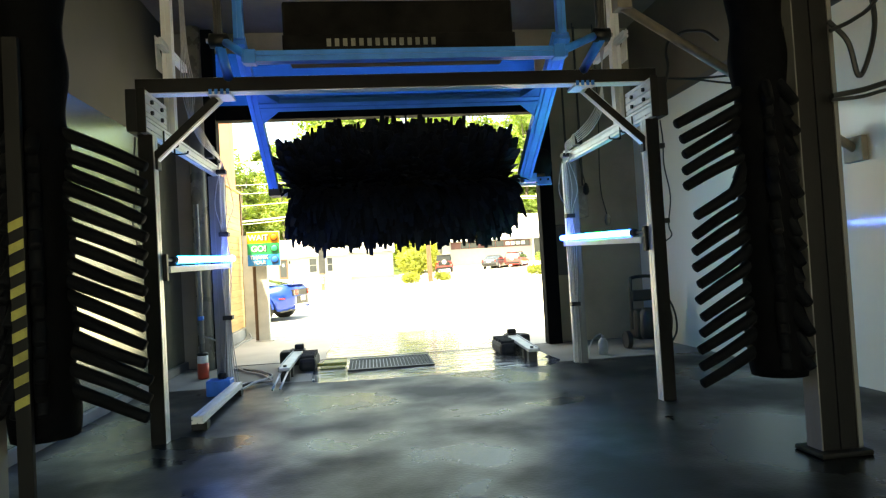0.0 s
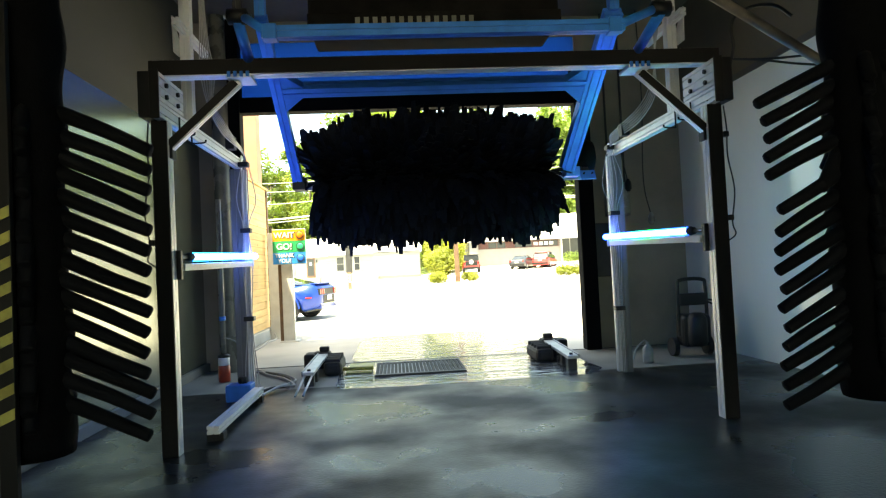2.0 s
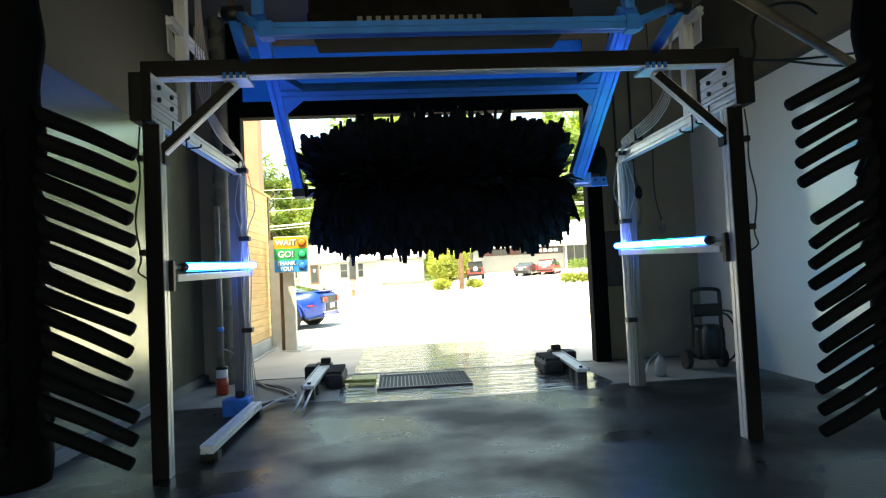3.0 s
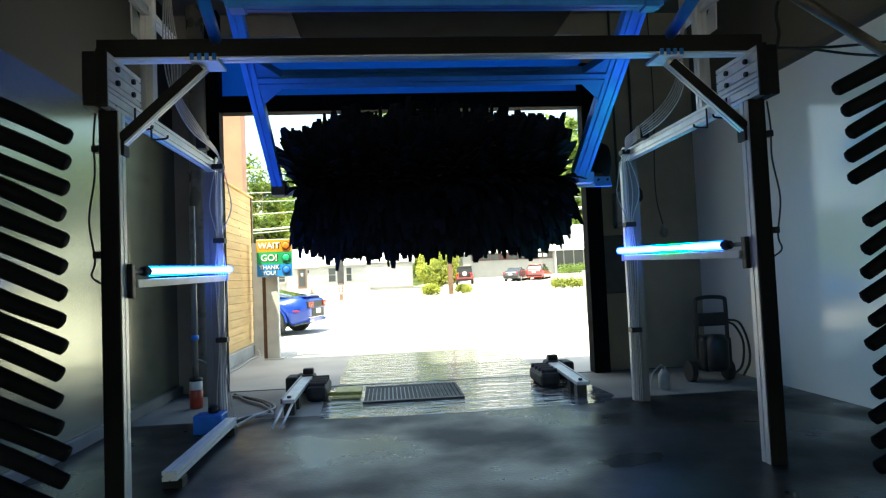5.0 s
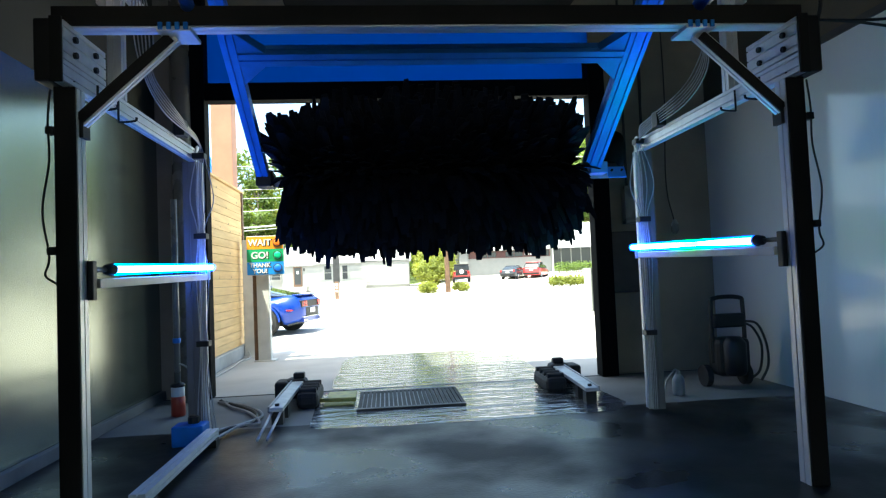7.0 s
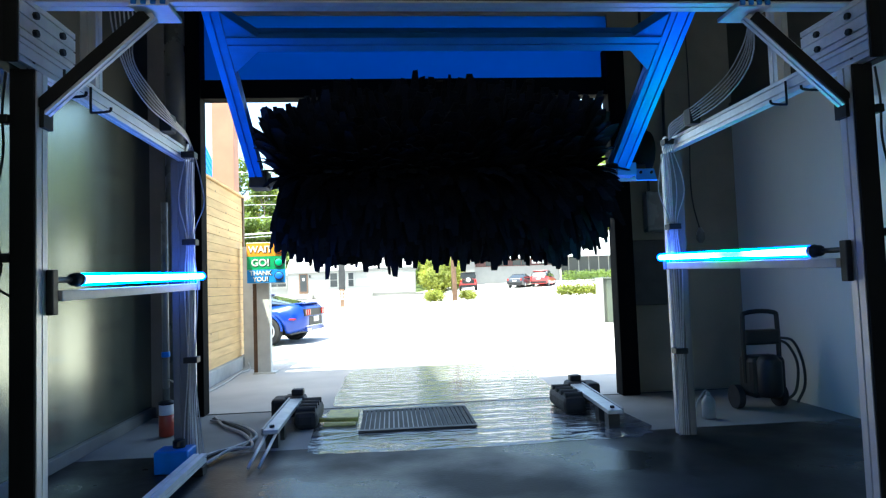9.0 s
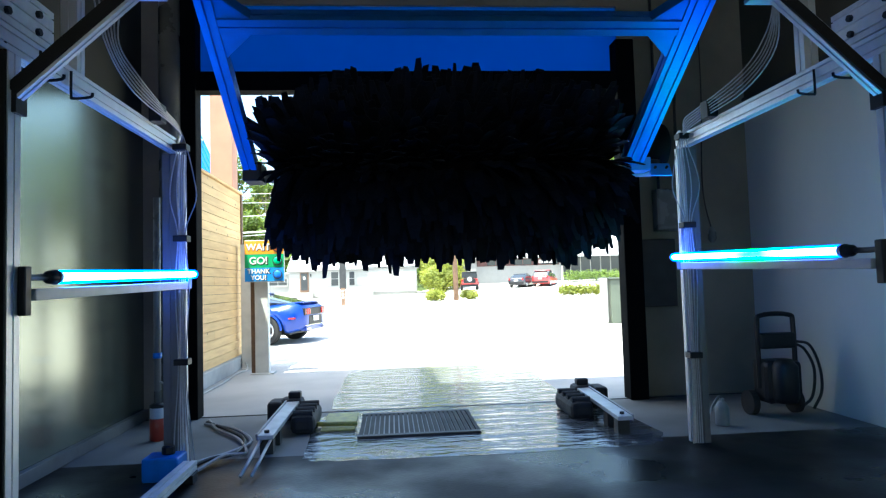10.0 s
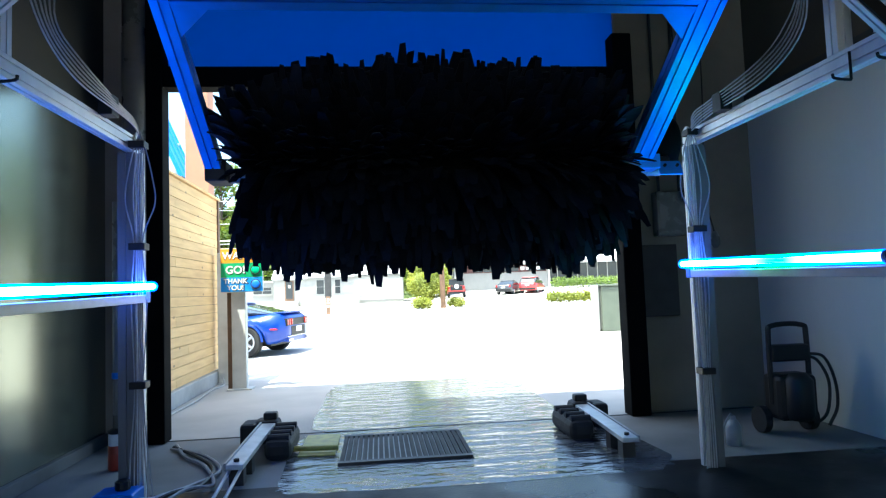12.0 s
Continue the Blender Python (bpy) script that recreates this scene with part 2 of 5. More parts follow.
def slot_section(w, h, nx=1, ny=1, slot=0.010, deep=0.010):
    """The outline of a slotted aluminium profile."""
    pts = []

    def side(p, q, count, inward):
        p, q, inward = Vector(p), Vector(q), Vector(inward)
        run = (q - p).normalized()
        pts.append(p)
        for i in range(count):
            c = p + (q - p) * ((i + 0.5) / count)
            a, b = c - run * slot / 2, c + run * slot / 2
            pts.extend((a, a + inward * deep, b + inward * deep, b))

    side((-w / 2, -h / 2), (w / 2, -h / 2), nx, (0, 1))
    side((w / 2, -h / 2), (w / 2, h / 2), ny, (-1, 0))
    side((w / 2, h / 2), (-w / 2, h / 2), nx, (0, -1))
    side((-w / 2, h / 2), (-w / 2, -h / 2), ny, (1, 0))
    return [(p.x, p.y) for p in pts]


def bar(a, b, w, h, nx=1, ny=1, up=(0, 0, 1)):
    return extrude(bmesh.new(), slot_section(w, h, nx, ny), a, b, up)


def rod(bm, a, b, r, n=10, r2=None, caps=True):
    m, d = along(a, b)
    r2 = r if r2 is None else r2
    ring = [(math.cos(2 * math.pi * i / n), math.sin(2 * math.pi * i / n)) for i in range(n)]
    lo = [bm.verts.new(m @ Vector((x * r, y * r, 0))) for x, y in ring]
    hi = [bm.verts.new(m @ Vector((x * r2, y * r2, d))) for x, y in ring]
    for i in range(n):
        bm.faces.new((lo[i], lo[(i + 1) % n], hi[(i + 1) % n], hi[i]))
    if caps:
        bm.faces.new(lo[::-1]), bm.faces.new(hi)
    return bm


def curve_points(pts, steps=8):
    """A smooth line through the points."""
    p = [Vector(q) for q in pts]
    p = [2 * p[0] - p[1]] + p + [2 * p[-1] - p[-2]]
    out = []
    for i in range(1, len(p) - 2):
        for s in range(steps):
            t = s / steps
            a, b, c, d = p[i - 1], p[i], p[i + 1], p[i + 2]
            out.append(0.5 * (2 * b + (c - a) * t + (2 * a - 5 * b + 4 * c - d) * t * t + (3 * b - a - 3 * c + d) * t ** 3))
    return out + [p[-2]]


def hose(bm, pts, r, n=6, steps=8, smooth=True, blunt=False, root=None):
    line = curve_points(pts, steps) if smooth else [Vector(q) for q in pts]
    rings, prev = [], None
    radii = [r + ((root or r) - r) * (1 - i / (len(line) - 1)) for i in range(len(line))]
    if blunt:
        tip = (line[-1] - line[-2]).normalized()
        line = line + [line[-1] + tip * r * 0.16, line[-1] + tip * r * 0.28, line[-1] + tip * r * 0.32]
        radii = radii + [r * 0.94, r * 0.76, r * 0.2]
    for i, p in enumerate(line):
        d = (line[min(i + 1, len(line) - 1)] - line[max(i - 1, 0)]).normalized()
        ref = prev if prev is not None else (Vector((0, 0, 1)) if abs(d.z) < 0.9 else Vector((1, 0, 0)))
        x = (ref - d * ref.dot(d)).normalized()
        prev = x
        y = d.cross(x)
        rings.append([bm.verts.new(p + (x * math.cos(a) + y * math.sin(a)) * radii[i]) for a in (2 * math.pi * k / n for k in range(n))])
    for a, b in zip(rings, rings[1:]):
        for k in range(n):
            bm.faces.new((a[k], a[(k + 1) % n], b[(k + 1) % n], b[k]))
    bm.faces.new(rings[0][::-1]), bm.faces.new(rings[-1])
    return bm


def lathe(bm, profile, n=16, m=None):
    """Turns (radius, height) pairs about z."""
    m = m or Matrix()
    rings = [[bm.verts.new(m @ Vector((r * math.cos(2 * math.pi * k / n), r * math.sin(2 * math.pi * k / n), z))) for k in range(n)] for r, z in profile]
    for a, b in zip(rings, rings[1:]):
        for k in range(n):
            bm.faces.new((a[k], a[(k + 1) % n], b[(k + 1) % n], b[k]))
    bm.faces.new(rings[0][::-1]), bm.faces.new(rings[-1])
    return bm


def letters(name, text, size, mat, parent, m, deep=0.004, label=""):
    c = bpy.data.curves.new(name, "FONT")
    c.body, c.size, c.extrude, c.align_x, c.align_y, c.offset = text, size, deep, "CENTER", "CENTER", size * 0.02
    tmp = new(name, c)
    bpy.context.view_layer.update()
    me = bpy.data.meshes.new_from_object(tmp.evaluated_get(bpy.context.evaluated_depsgraph_get()))
    bpy.data.objects.remove(tmp)
    me.materials.clear()
    me.materials.append(mat)
    ob = new(name, me)
    ob.matrix_basis = m
    ob.parent = parent
    if label:
        tagged(ob, label)
    return ob


# ---- the wash bay ----
X0, X1, Y0, Y1, ZC = -2.28, 4.2, -5.0, 9.17, 4.55       # inner faces
DX0, DX1, DZ = -1.72, 2.72, 3.33                        # exit opening
T = 0.2
tagged(finish("floor", bx(X0 - T, X1 + T, Y0 - T, 7.45, -0.25, 0), M_FLOOR), "damp concrete floor of the wash bay, darkened for the unbuilt dashboard", "floor", kind="structure")
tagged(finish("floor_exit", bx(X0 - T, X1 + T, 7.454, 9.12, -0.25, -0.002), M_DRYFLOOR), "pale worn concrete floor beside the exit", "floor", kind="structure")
tagged(finish("wall_left", bx(X0 - T, X0, Y0, Y1, 0, 2.88), M_WALL_L), "glossy grey-green sheet wall panel of the bay", "wall", kind="structure")
tagged(finish("wall_right", bx(X1, X1 + T, Y0, Y1, 0, 3.2), M_WALL_R), "glossy off-white sheet wall panel of the bay", "wall", kind="structure")

tagged(finish("wall_upper_left", bx(X0 - T, X0 - 0.012, Y0, Y1, 2.88, ZC), M_UPPER_L), "bare wall above the panels, coloured darker for its shade", "wall", kind="structure")
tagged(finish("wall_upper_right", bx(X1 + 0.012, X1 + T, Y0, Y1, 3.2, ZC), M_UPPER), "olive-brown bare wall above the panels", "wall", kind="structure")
tagged(finish("baseboard", bx(X0, X0 + 0.05, Y0, Y1, 0, 0.10), M_KICK, bevel=0.006), "grey kick board along the foot of the wall", "baseboard", kind="structure")
tagged(finish("trim", bx(X1 - 0.02, X1, Y0, Y1, 3.17, 3.235), M_PAINTSTEEL), "dark trim strip along the top of the panels", "trim", kind="structure")


def wall_with_opening(name, y0, y1, x0, x1, z1, ox0, ox1, oz, mat, label):
    bm = bmesh.new()
    out = [(x0, 0), (ox0, 0), (ox0, oz), (ox1, oz), (ox1, 0), (x1, 0), (x1, z1), (x0, z1)]
    lo, hi = [bm.verts.new((x, y0, z)) for x, z in out], [bm.verts.new((x, y1, z)) for x, z in out]
    bm.faces.new(lo), bm.faces.new(hi[::-1])
    for k in range(8):
        bm.faces.new((lo[k], hi[k], hi[(k + 1) % 8], lo[(k + 1) % 8]))
    return tagged(finish(name, bm, mat), label, "wall", kind="structure")


wall_with_opening("wall_exit", Y1, Y1 + T, X0 - T, X1 + T, ZC, DX0 - 0.07, DX1 + 0.07, 4.28, M_EXIT, "dark grey end wall round the exit opening")
# Unseen entrance, added and left open so daylight fills the bay from behind.
wall_with_opening("wall_entrance", Y0 - T, Y0, X0 - T, X1 + T, ZC, DX0, DX1, 3.4, M_EXIT, "grey end wall round an unseen entrance added behind the lane")

# taller block and wing, out of view, sized to cast the stepped apron shadow
tagged(finish("wall_tower", bx(-9.0, -2.3, 6.0, Y1 + T, ZC + 0.3, 11.3), M_TOWER), "unseen tall block that casts the stepped shadow outside", "wall", kind="structure")
tagged(finish("wall_wing", bx(-9.0, X0 - T, 2.0, Y1 + T, 0, ZC + 0.3), M_TOWER), "unseen side wing that shades the ground outside", "wall", kind="structure")
tagged(finish("ceiling", bx(X0 - T, X1 + T, Y0 - T, Y1 + T, ZC, ZC + 0.3), M_CEIL), "dark brown-grey ceiling of the wash bay", "ceiling", kind="structure")


# ---- aluminium wash arch ----
GX0, GX1 = -1.30, 2.53           # inner faces of the posts
arch = thing("wash_arch", "bare aluminium profile arch of the car wash with bolted plates", "wash arch")
for side, gx in ((-1, GX0), (1, GX1)):
    cx = gx + side * 0.055
    part("front_post", bar((cx, 5.195, 0.0), (cx, 5.195, 2.28), 0.11, 0.09, 1, 1, up=(0, 1, 0)), M_ALU, arch)
    # near-black strip over the front face of the post
    part("front_strip", bx(*sorted((gx + side * 0.004, gx + side * 0.108)), 5.136, 5.149, 0.0, 2.335), M_NEARBLACK, arch, "black strip on the front face", bevel=0.003)
    rx = gx + side * 0.055
    # rear posts take a much darker aluminium than the front ones
    part("rear_post", bar((rx, 7.26, 0.0), (rx, 7.26, 2.28), 0.11, 0.09, 1, 1, up=(0, 1, 0)), M_ALUDARK, arch)
    part("cable_channel", bar((gx - side * 0.032, 7.22, 0.02), (gx - side * 0.032, 7.22, 2.27), 0.045, 0.04, 1, 1, up=(0, 1, 0)), M_ALU, arch, "pale cable channel")
    # rounded white end plate of the beam along the lane
    part("end_plate", lathe(bmesh.new(), [(0.055, -0.004), (0.062, 0.0), (0.062, 0.006), (0.055, 0.010)], 20, along((gx - side * 0.004, 7.25, 2.36), (gx - side * 1.0, 7.25, 2.36))[0]), M_PLATE, arch, "rounded white end plate")
    # beam along the lane, on the inner side of the posts, taller at its front end
    ix = gx + side * 0.03
    part("side_beam", bar((ix, 5.02, 2.335), (ix, 7.33, 2.335), 0.06, 0.105, 1, 2), M_ALU, arch)
    plate = part("joint_plate", bar((ix, 5.02, 2.49), (ix, 5.50, 2.49), 0.06, 0.19, 1, 3), M_PLATE, arch, "milled aluminium joint plate")
    for by, bz in ((5.13, 2.44), (5.13, 2.52), (5.36, 2.44), (5.36, 2.52)):
        part("bolt", rod(bmesh.new(), (ix - side * 0.03, by, bz), (ix - side * 0.048, by, bz), 0.017, 6), M_BLACK, plate)
    part("front_cap", bx(*sorted((gx + side * 0.002, gx + side * 0.0615)), 5.004, 5.018, 2.272, 2.60), M_NEARBLACK, arch, "black end cap", bevel=0.003)
    # black end housing over the post
    part("end_housing", bx(*sorted((gx + side * 0.062, gx + side * 0.150)), 5.03, 5.27, 2.285, 2.60), M_BLACK, arch, "black end housing", bevel=0.012)
    # sloping brace
    jx = -0.80 if side < 0 else 2.03
    ends = ((gx + side * 0.02, 5.20, 2.10), (jx + side * 0.02, 5.20, 2.56))
    part("brace", bar(*ends, 0.068, 0.05, 1, 1, up=(0, 1, 0)), M_ALU, arch)
    part("front_strip", bx(-0.030, 0.022, -0.006, 0.006, 0.03, along(*ends)[1] - 0.02, m=Matrix.Translation((0, -0.0325, 0)) @ along(*ends, up=(0, 1, 0))[0]), M_NEARBLACK, arch, "black strip on the front face")
    part("brace_bracket", bx(gx - 0.02, gx + 0.02, 5.17, 5.25, 2.03, 2.12), M_BLACK, arch)
    bracket = part("corner_bracket", bx(jx - 0.085, jx + 0.085, 5.10, 5.30, 2.556, 2.578), M_PLATE, arch, "bolted corner bracket", bevel=0.004)
    # blue lamp light on these bolts is put in as blue paint
    for k in range(4):
        part("bolt", bx(jx - 0.075 + 0.042 * k, jx - 0.052 + 0.042 * k, 5.09, 5.105, 2.562, 2.60), M_BLUE, bracket, bevel=0.003)
    # upright towards the ceiling frame, with its top rail
    part("upright", bar((gx + side * 0.04, 5.76, 2.39), (gx + side * 0.04, 5.76, ZC), 0.08, 0.08, 1, 1, up=(0, 1, 0)), M_ALU, arch)
    part("top_rail", bar((gx + side * 0.04, 5.5, 3.12), (gx + side * 0.04, 6.25, 3.12), 0.05, 0.06, 1, 1), M_ALU, arch)
    # triangular stiffener at the foot of the upright
    gp = bmesh.new()
    tri = [(5.62, 2.93), (5.74, 2.93), (5.74, 3.06), (5.60, 3.20)]
    ga, gb = [gp.verts.new((gx + side * 0.086, v[0], v[1])) for v in tri], [gp.verts.new((gx + side * 0.098, v[0], v[1])) for v in tri]
    gp.faces.new(ga), gp.faces.new(gb[::-1])
    for i in range(4):
        gp.faces.new((ga[i], gb[i], gb[(i + 1) % 4], ga[(i + 1) % 4]))
    part("stiffener", gp, M_PLATE, arch, "bright stiffener plate")
    # hooks under the side beam
    hx = gx - side * 0.01
    for hy in (5.37, 5.64):
        part("hook", hose(bmesh.new(), [(hx, hy, 2.36), (hx, hy, 2.24), (hx - side * 0.01, hy, 2.225), (hx - side * 0.10, hy - 0.02, 2.225), (hx - side * 0.11, hy - 0.02, 2.245)], 0.007, 6, 3), M_BLACK, arch, "black wire hook")
    # crossbar under the light
    za, zb = (1.278, 1.318) if side < 0 else (1.308, 1.356)
    part("crossbar", extrude(bmesh.new(), [(-0.02, -0.025), (0.02, -0.025), (0.02, 0.025), (-0.02, 0.025)], (gx - side * 0.025, 5.28, za), (gx - side * 0.075, 7.21, zb)), M_WHITEP, arch, "white crossbar", bevel=0.004)
part("top_beam", bar((-1.40, 5.168, 2.637), (2.63, 5.168, 2.637), 0.096, 0.114, 1, 1, up=(0, 0, 1)), M_ALU, arch)
part("front_strip", bx(-1.40, 2.63, 5.106, 5.119, 2.588, 2.69), M_NEARBLACK, arch, "black strip on the front face", bevel=0.003)


# ---- light tubes ----
def light_tube(side, gx, z0, z1, pieces):
    top = thing("light_tube", "glowing blue and green light tube on black brackets", "light tube", "light tubes on the arch")
    a, b = Vector((gx - side * 0.005, 5.33, z0)), Vector((gx - side * 0.10, 7.26, z1))

    def at(y):
        return a.lerp(b, (y - a.y) / (b.y - a.y))

    for name, mat, y0, y1 in pieces:
        part(name, rod(bmesh.new(), at(y0), at(y1), 0.021, 14, caps=True), mat, top)
        part("halo_sleeve", rod(bmesh.new(), at(y0), at(y1), 0.032, 16, caps=False), M_SLEEVE_R if side > 0 else M_SLEEVE, top, "glowing sleeve added for the halo round the tube", smooth=True)
    cap = part("end_cap", lathe(bmesh.new(), [(0.022, 0), (0.03, 0.005), (0.033, 0.03), (0.03, 0.08), (0.018, 0.10)], 14, along(at(5.52), a)[0]), M_BLACK, top, "black screw-on end cap", True)
    part("grip_ring", lathe(bmesh.new(), [(0.034, 0), (0.036, 0.006), (0.034, 0.012)], 14, along(at(5.49), a)[0]), M_RUBBER, cap)
    part("end_cap", lathe(bmesh.new(), [(0.023, 0), (0.026, 0.01), (0.020, 0.03)], 14, along(at(7.245), at(7.5))[0]), M_BLUE, top)
    part("bracket", bx(*sorted((gx - side * 0.002, gx - side * 0.035)), 5.215, 5.265, z0 - 0.16, z0 + 0.045), M_BLACK, top, "black bracket plate", bevel=0.006)
    part("bracket_arm", hose(bmesh.new(), [(gx - side * 0.02, 5.25, z0), at(5.35), at(5.43)], 0.014, 8, 4), M_BLACK, top)
    c = at(7.19)
    part("clamp", bx(*sorted((gx - side * 0.03, c.x)), 7.15, 7.21, z1 - 0.10, z1 - 0.022), M_BLUE, top, bevel=0.004)
    return top


light_tube(-1, GX0, 1.352, 1.396, (("lit_tube", M_TUBE_L, 5.52, 7.245),))
light_tube(1, GX1, 1.375, 1.426, (("lit_tube", M_TUBE_R, 5.52, 7.245),))

# ---- cables on the arch ----
for side, gx in ((-1, GX0), (1, GX1)):
    bundle = thing("cable_bundle", "bundle of thin grey cables strapped to the post with black clips", "cables", "cable bundles on the arch")
    rnd = random.Random(5 + side)
    x = gx - side * (0.048 if side < 0 else 0.026)
    for k in range(6):
        o = (k - 2.5) * 0.013
        w = rnd.uniform(-0.01, 0.01)
        bow = (0.05, 0.02, 0.0, -0.01, 0.03, 0.085)[k] if side < 0 else (0.085, 0.04, 0.0, -0.01, 0.045, 0.08)[k]
        yb = 7.15 - abs(o) * 0.5
        part("cable", hose(bmesh.new(), [
            (x - side * 0.04, 5.70 + 2.4 * o, ZC), (x - side * 0.04, 5.76 + 2.2 * o, 3.3), (x - side * 0.04 + o, 5.84 + 2.4 * o, 2.85 + w), (x - side * 0.03, 5.95 + 2.2 * o, 2.61 + 1.2 * o + w), (x - side * 0.05, 6.22 + o, 2.475 + 1.8 * o),
            (x - side * 0.03 - o * 0.4, 6.80, 2.44 + 1.2 * o), (x - side * 0.02 - o * 0.3, 7.06, 2.41 + 1.2 * o), (x - side * 0.012 + o, yb, 2.30), (x + o * (1 + bow * 22), yb, 2.08 + w), (x + o * (1 + bow * 26), yb, 1.92 + w), (x + o * 0.8, yb, 1.68), (x + o * (1 + bow * 7), yb, 1.3), (x + o * 0.8, yb, 0.75), (x + o * (1.6 if side < 0 else 0.9), yb, 0.35 + w), (x + o * (2.4 if side < 0 else 1.1) - side * 0.02, yb - 0.03, 0.03)], 0.0046, 5, 5), M_CABLE, bundle)
    for z in ((2.31, 1.65, 0.775) if side < 0 else (2.35, 1.665, 0.68)):
        part("clip", bx(x - 0.05, x + 0.05, 7.10, 7.19, z - 0.022, z + 0.022), M_BLACK, bundle, "black cable clip", bevel=0.004)
    part("clip", bx(x - 0.05, x + 0.03, 6.66, 6.76, 2.38, 2.50), M_BLACK, bundle, "black cable clip", bevel=0.004)
    # thin black lead on the outer side of the front post
    ox = gx + side * 0.125
    lead = thing("power_lead", "thin black lead clipped to the outside of the post", "cable", "leads on the posts")
    part("wire", hose(bmesh.new(), [(ox, 5.14, 2.27), (ox + side * 0.008, 5.13, 2.1), (ox + side * 0.004, 5.13, 1.9), (ox + side * 0.035, 5.12, 1.65), (ox + side * 0.01, 5.13, 1.42), (ox + side * 0.03, 5.13, 1.33), (ox - side * 0.02, 5.15, 1.28)], 0.006, 5, 5), M_DKCABLE, lead)
    for z in (2.06, 1.45):
        part("clip", bx(ox - 0.02, ox + 0.02, 5.12, 5.17, z - 0.02, z + 0.02), M_BLACK, lead, bevel=0.004)

# ---- counter end of the brush swing frame, fixed apart above the lane ----
rig = thing("wash_boom", "blue painted counter end of the brush swing frame, built apart", "boom")
part("cross_tube", bar((-0.50, 4.42, 2.60), (1.66, 4.42, 2.60), 0.07, 0.07, 1, 1), M_BLUE, rig)
for side, x, xt, xe in ((-1, -0.73, -0.70, -0.45), (1, 2.03, 2.03, 1.60)):
    part("strut", rod(bmesh.new(), (x, 5.12, 2.69), (xt, 4.70, 2.80), 0.036, 14), M_BLUE, rig, smooth=True)
    part("link", rod(bmesh.new(), (xe, 4.44, 2.60), (xt - side * 0.02, 4.72, 2.83), 0.028, 12), M_BLUE, rig, smooth=True)
    knuckle = part("knuckle", lathe(bmesh.new(), [(0.02, -0.07), (0.05, -0.06), (0.05, 0.06), (0.02, 0.07)], 16, Matrix.Translation((xt, 4.71, 2.82)) @ pose(0, 0, 0, 0, 90, 0)), M_BLACK, rig, "black pivot knuckle", True)
    part("pin", rod(bmesh.new(), (xt - 0.085, 4.71, 2.82), (xt + 0.085, 4.71, 2.82), 0.016, 8), M_STEEL, knuckle)
    part("end_clamp", bx(xe - 0.04, xe + 0.04, 4.375, 4.465, 2.555, 2.645), M_BLUE, rig, "blue end clamp", bevel=0.006)
    part("hanger", bar((xt, 4.71, 2.86), (xt, 4.71, ZC), 0.05, 0.05, 1, 1, up=(0, 1, 0)), M_PAINTSTEEL, rig)

# ---- top brush on its swing arms ----
BRY, BRZ, BRX0, BRX1 = 6.74, 2.015, -0.49, 1.73
brush = thing("top_brush", "large black felt-strip roller brush lowered on blue-lit swing arms", "brush")
part("shaft", rod(bmesh.new(), (-0.66, BRY, BRZ), (2.06, BRY, BRZ), 0.04, 12), M_STEEL, brush)
part("core", rod(bmesh.new(), (BRX0 + 0.05, BRY, BRZ), (BRX1 - 0.05, BRY, BRZ), 0.21, 16), M_FOAMCORE, brush)
PIVOT, TIP = Vector((0, 5.15, 2.985)), Vector((0, 6.60, 2.07))
down = (TIP - PIVOT).normalized()
FACE = Vector((0, -down.z, down.y)).normalized()      # across the arm, upwards
BAR = PIVOT + down * 0.657
for side, x, w in ((-1, -0.645, 0.085), (1, 1.875, 0.135)):
    off = Vector((x, 0, 0))
    inner = x - side * w / 2
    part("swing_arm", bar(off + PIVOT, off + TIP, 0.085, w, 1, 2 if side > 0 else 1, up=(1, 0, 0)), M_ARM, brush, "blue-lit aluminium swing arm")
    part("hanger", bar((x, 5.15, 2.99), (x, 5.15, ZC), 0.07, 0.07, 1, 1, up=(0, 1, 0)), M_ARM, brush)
    # stiffening triangles above and below the crossbar
    for way in (1, -1):
        a0 = BAR + down * way * 0.04
        q = [Vector((inner, 0, 0)) + a0, Vector((inner - side * 0.17, 0, 0)) + a0, Vector((inner, 0, 0)) + a0 + down * way * 0.16]
        gus = bmesh.new()
        lo, hi = [gus.verts.new(v - FACE * 0.035) for v in q], [gus.verts.new(v + FACE * 0.035) for v in q]
        gus.faces.new(lo), gus.faces.new(hi[::-1])
        for i in range(3):
            gus.faces.new((lo[i], hi[i], hi[(i + 1) % 3], lo[(i + 1) % 3]))
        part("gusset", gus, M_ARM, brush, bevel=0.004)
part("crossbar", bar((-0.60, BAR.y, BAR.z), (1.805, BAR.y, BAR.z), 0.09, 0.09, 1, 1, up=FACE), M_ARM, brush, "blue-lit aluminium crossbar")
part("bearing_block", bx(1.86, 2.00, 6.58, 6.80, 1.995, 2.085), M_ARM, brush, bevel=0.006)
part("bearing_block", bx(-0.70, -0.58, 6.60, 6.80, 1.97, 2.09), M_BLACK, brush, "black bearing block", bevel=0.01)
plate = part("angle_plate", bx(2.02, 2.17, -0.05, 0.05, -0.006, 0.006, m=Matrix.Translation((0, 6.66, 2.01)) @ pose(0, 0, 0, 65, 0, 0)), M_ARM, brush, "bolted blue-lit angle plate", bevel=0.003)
for bx0 in (2.05, 2.13):
    part("bolt", rod(bmesh.new(), (bx0, 6.64, 2.02), (bx0, 6.625, 2.025), 0.010, 6), M_BLACK, plate)
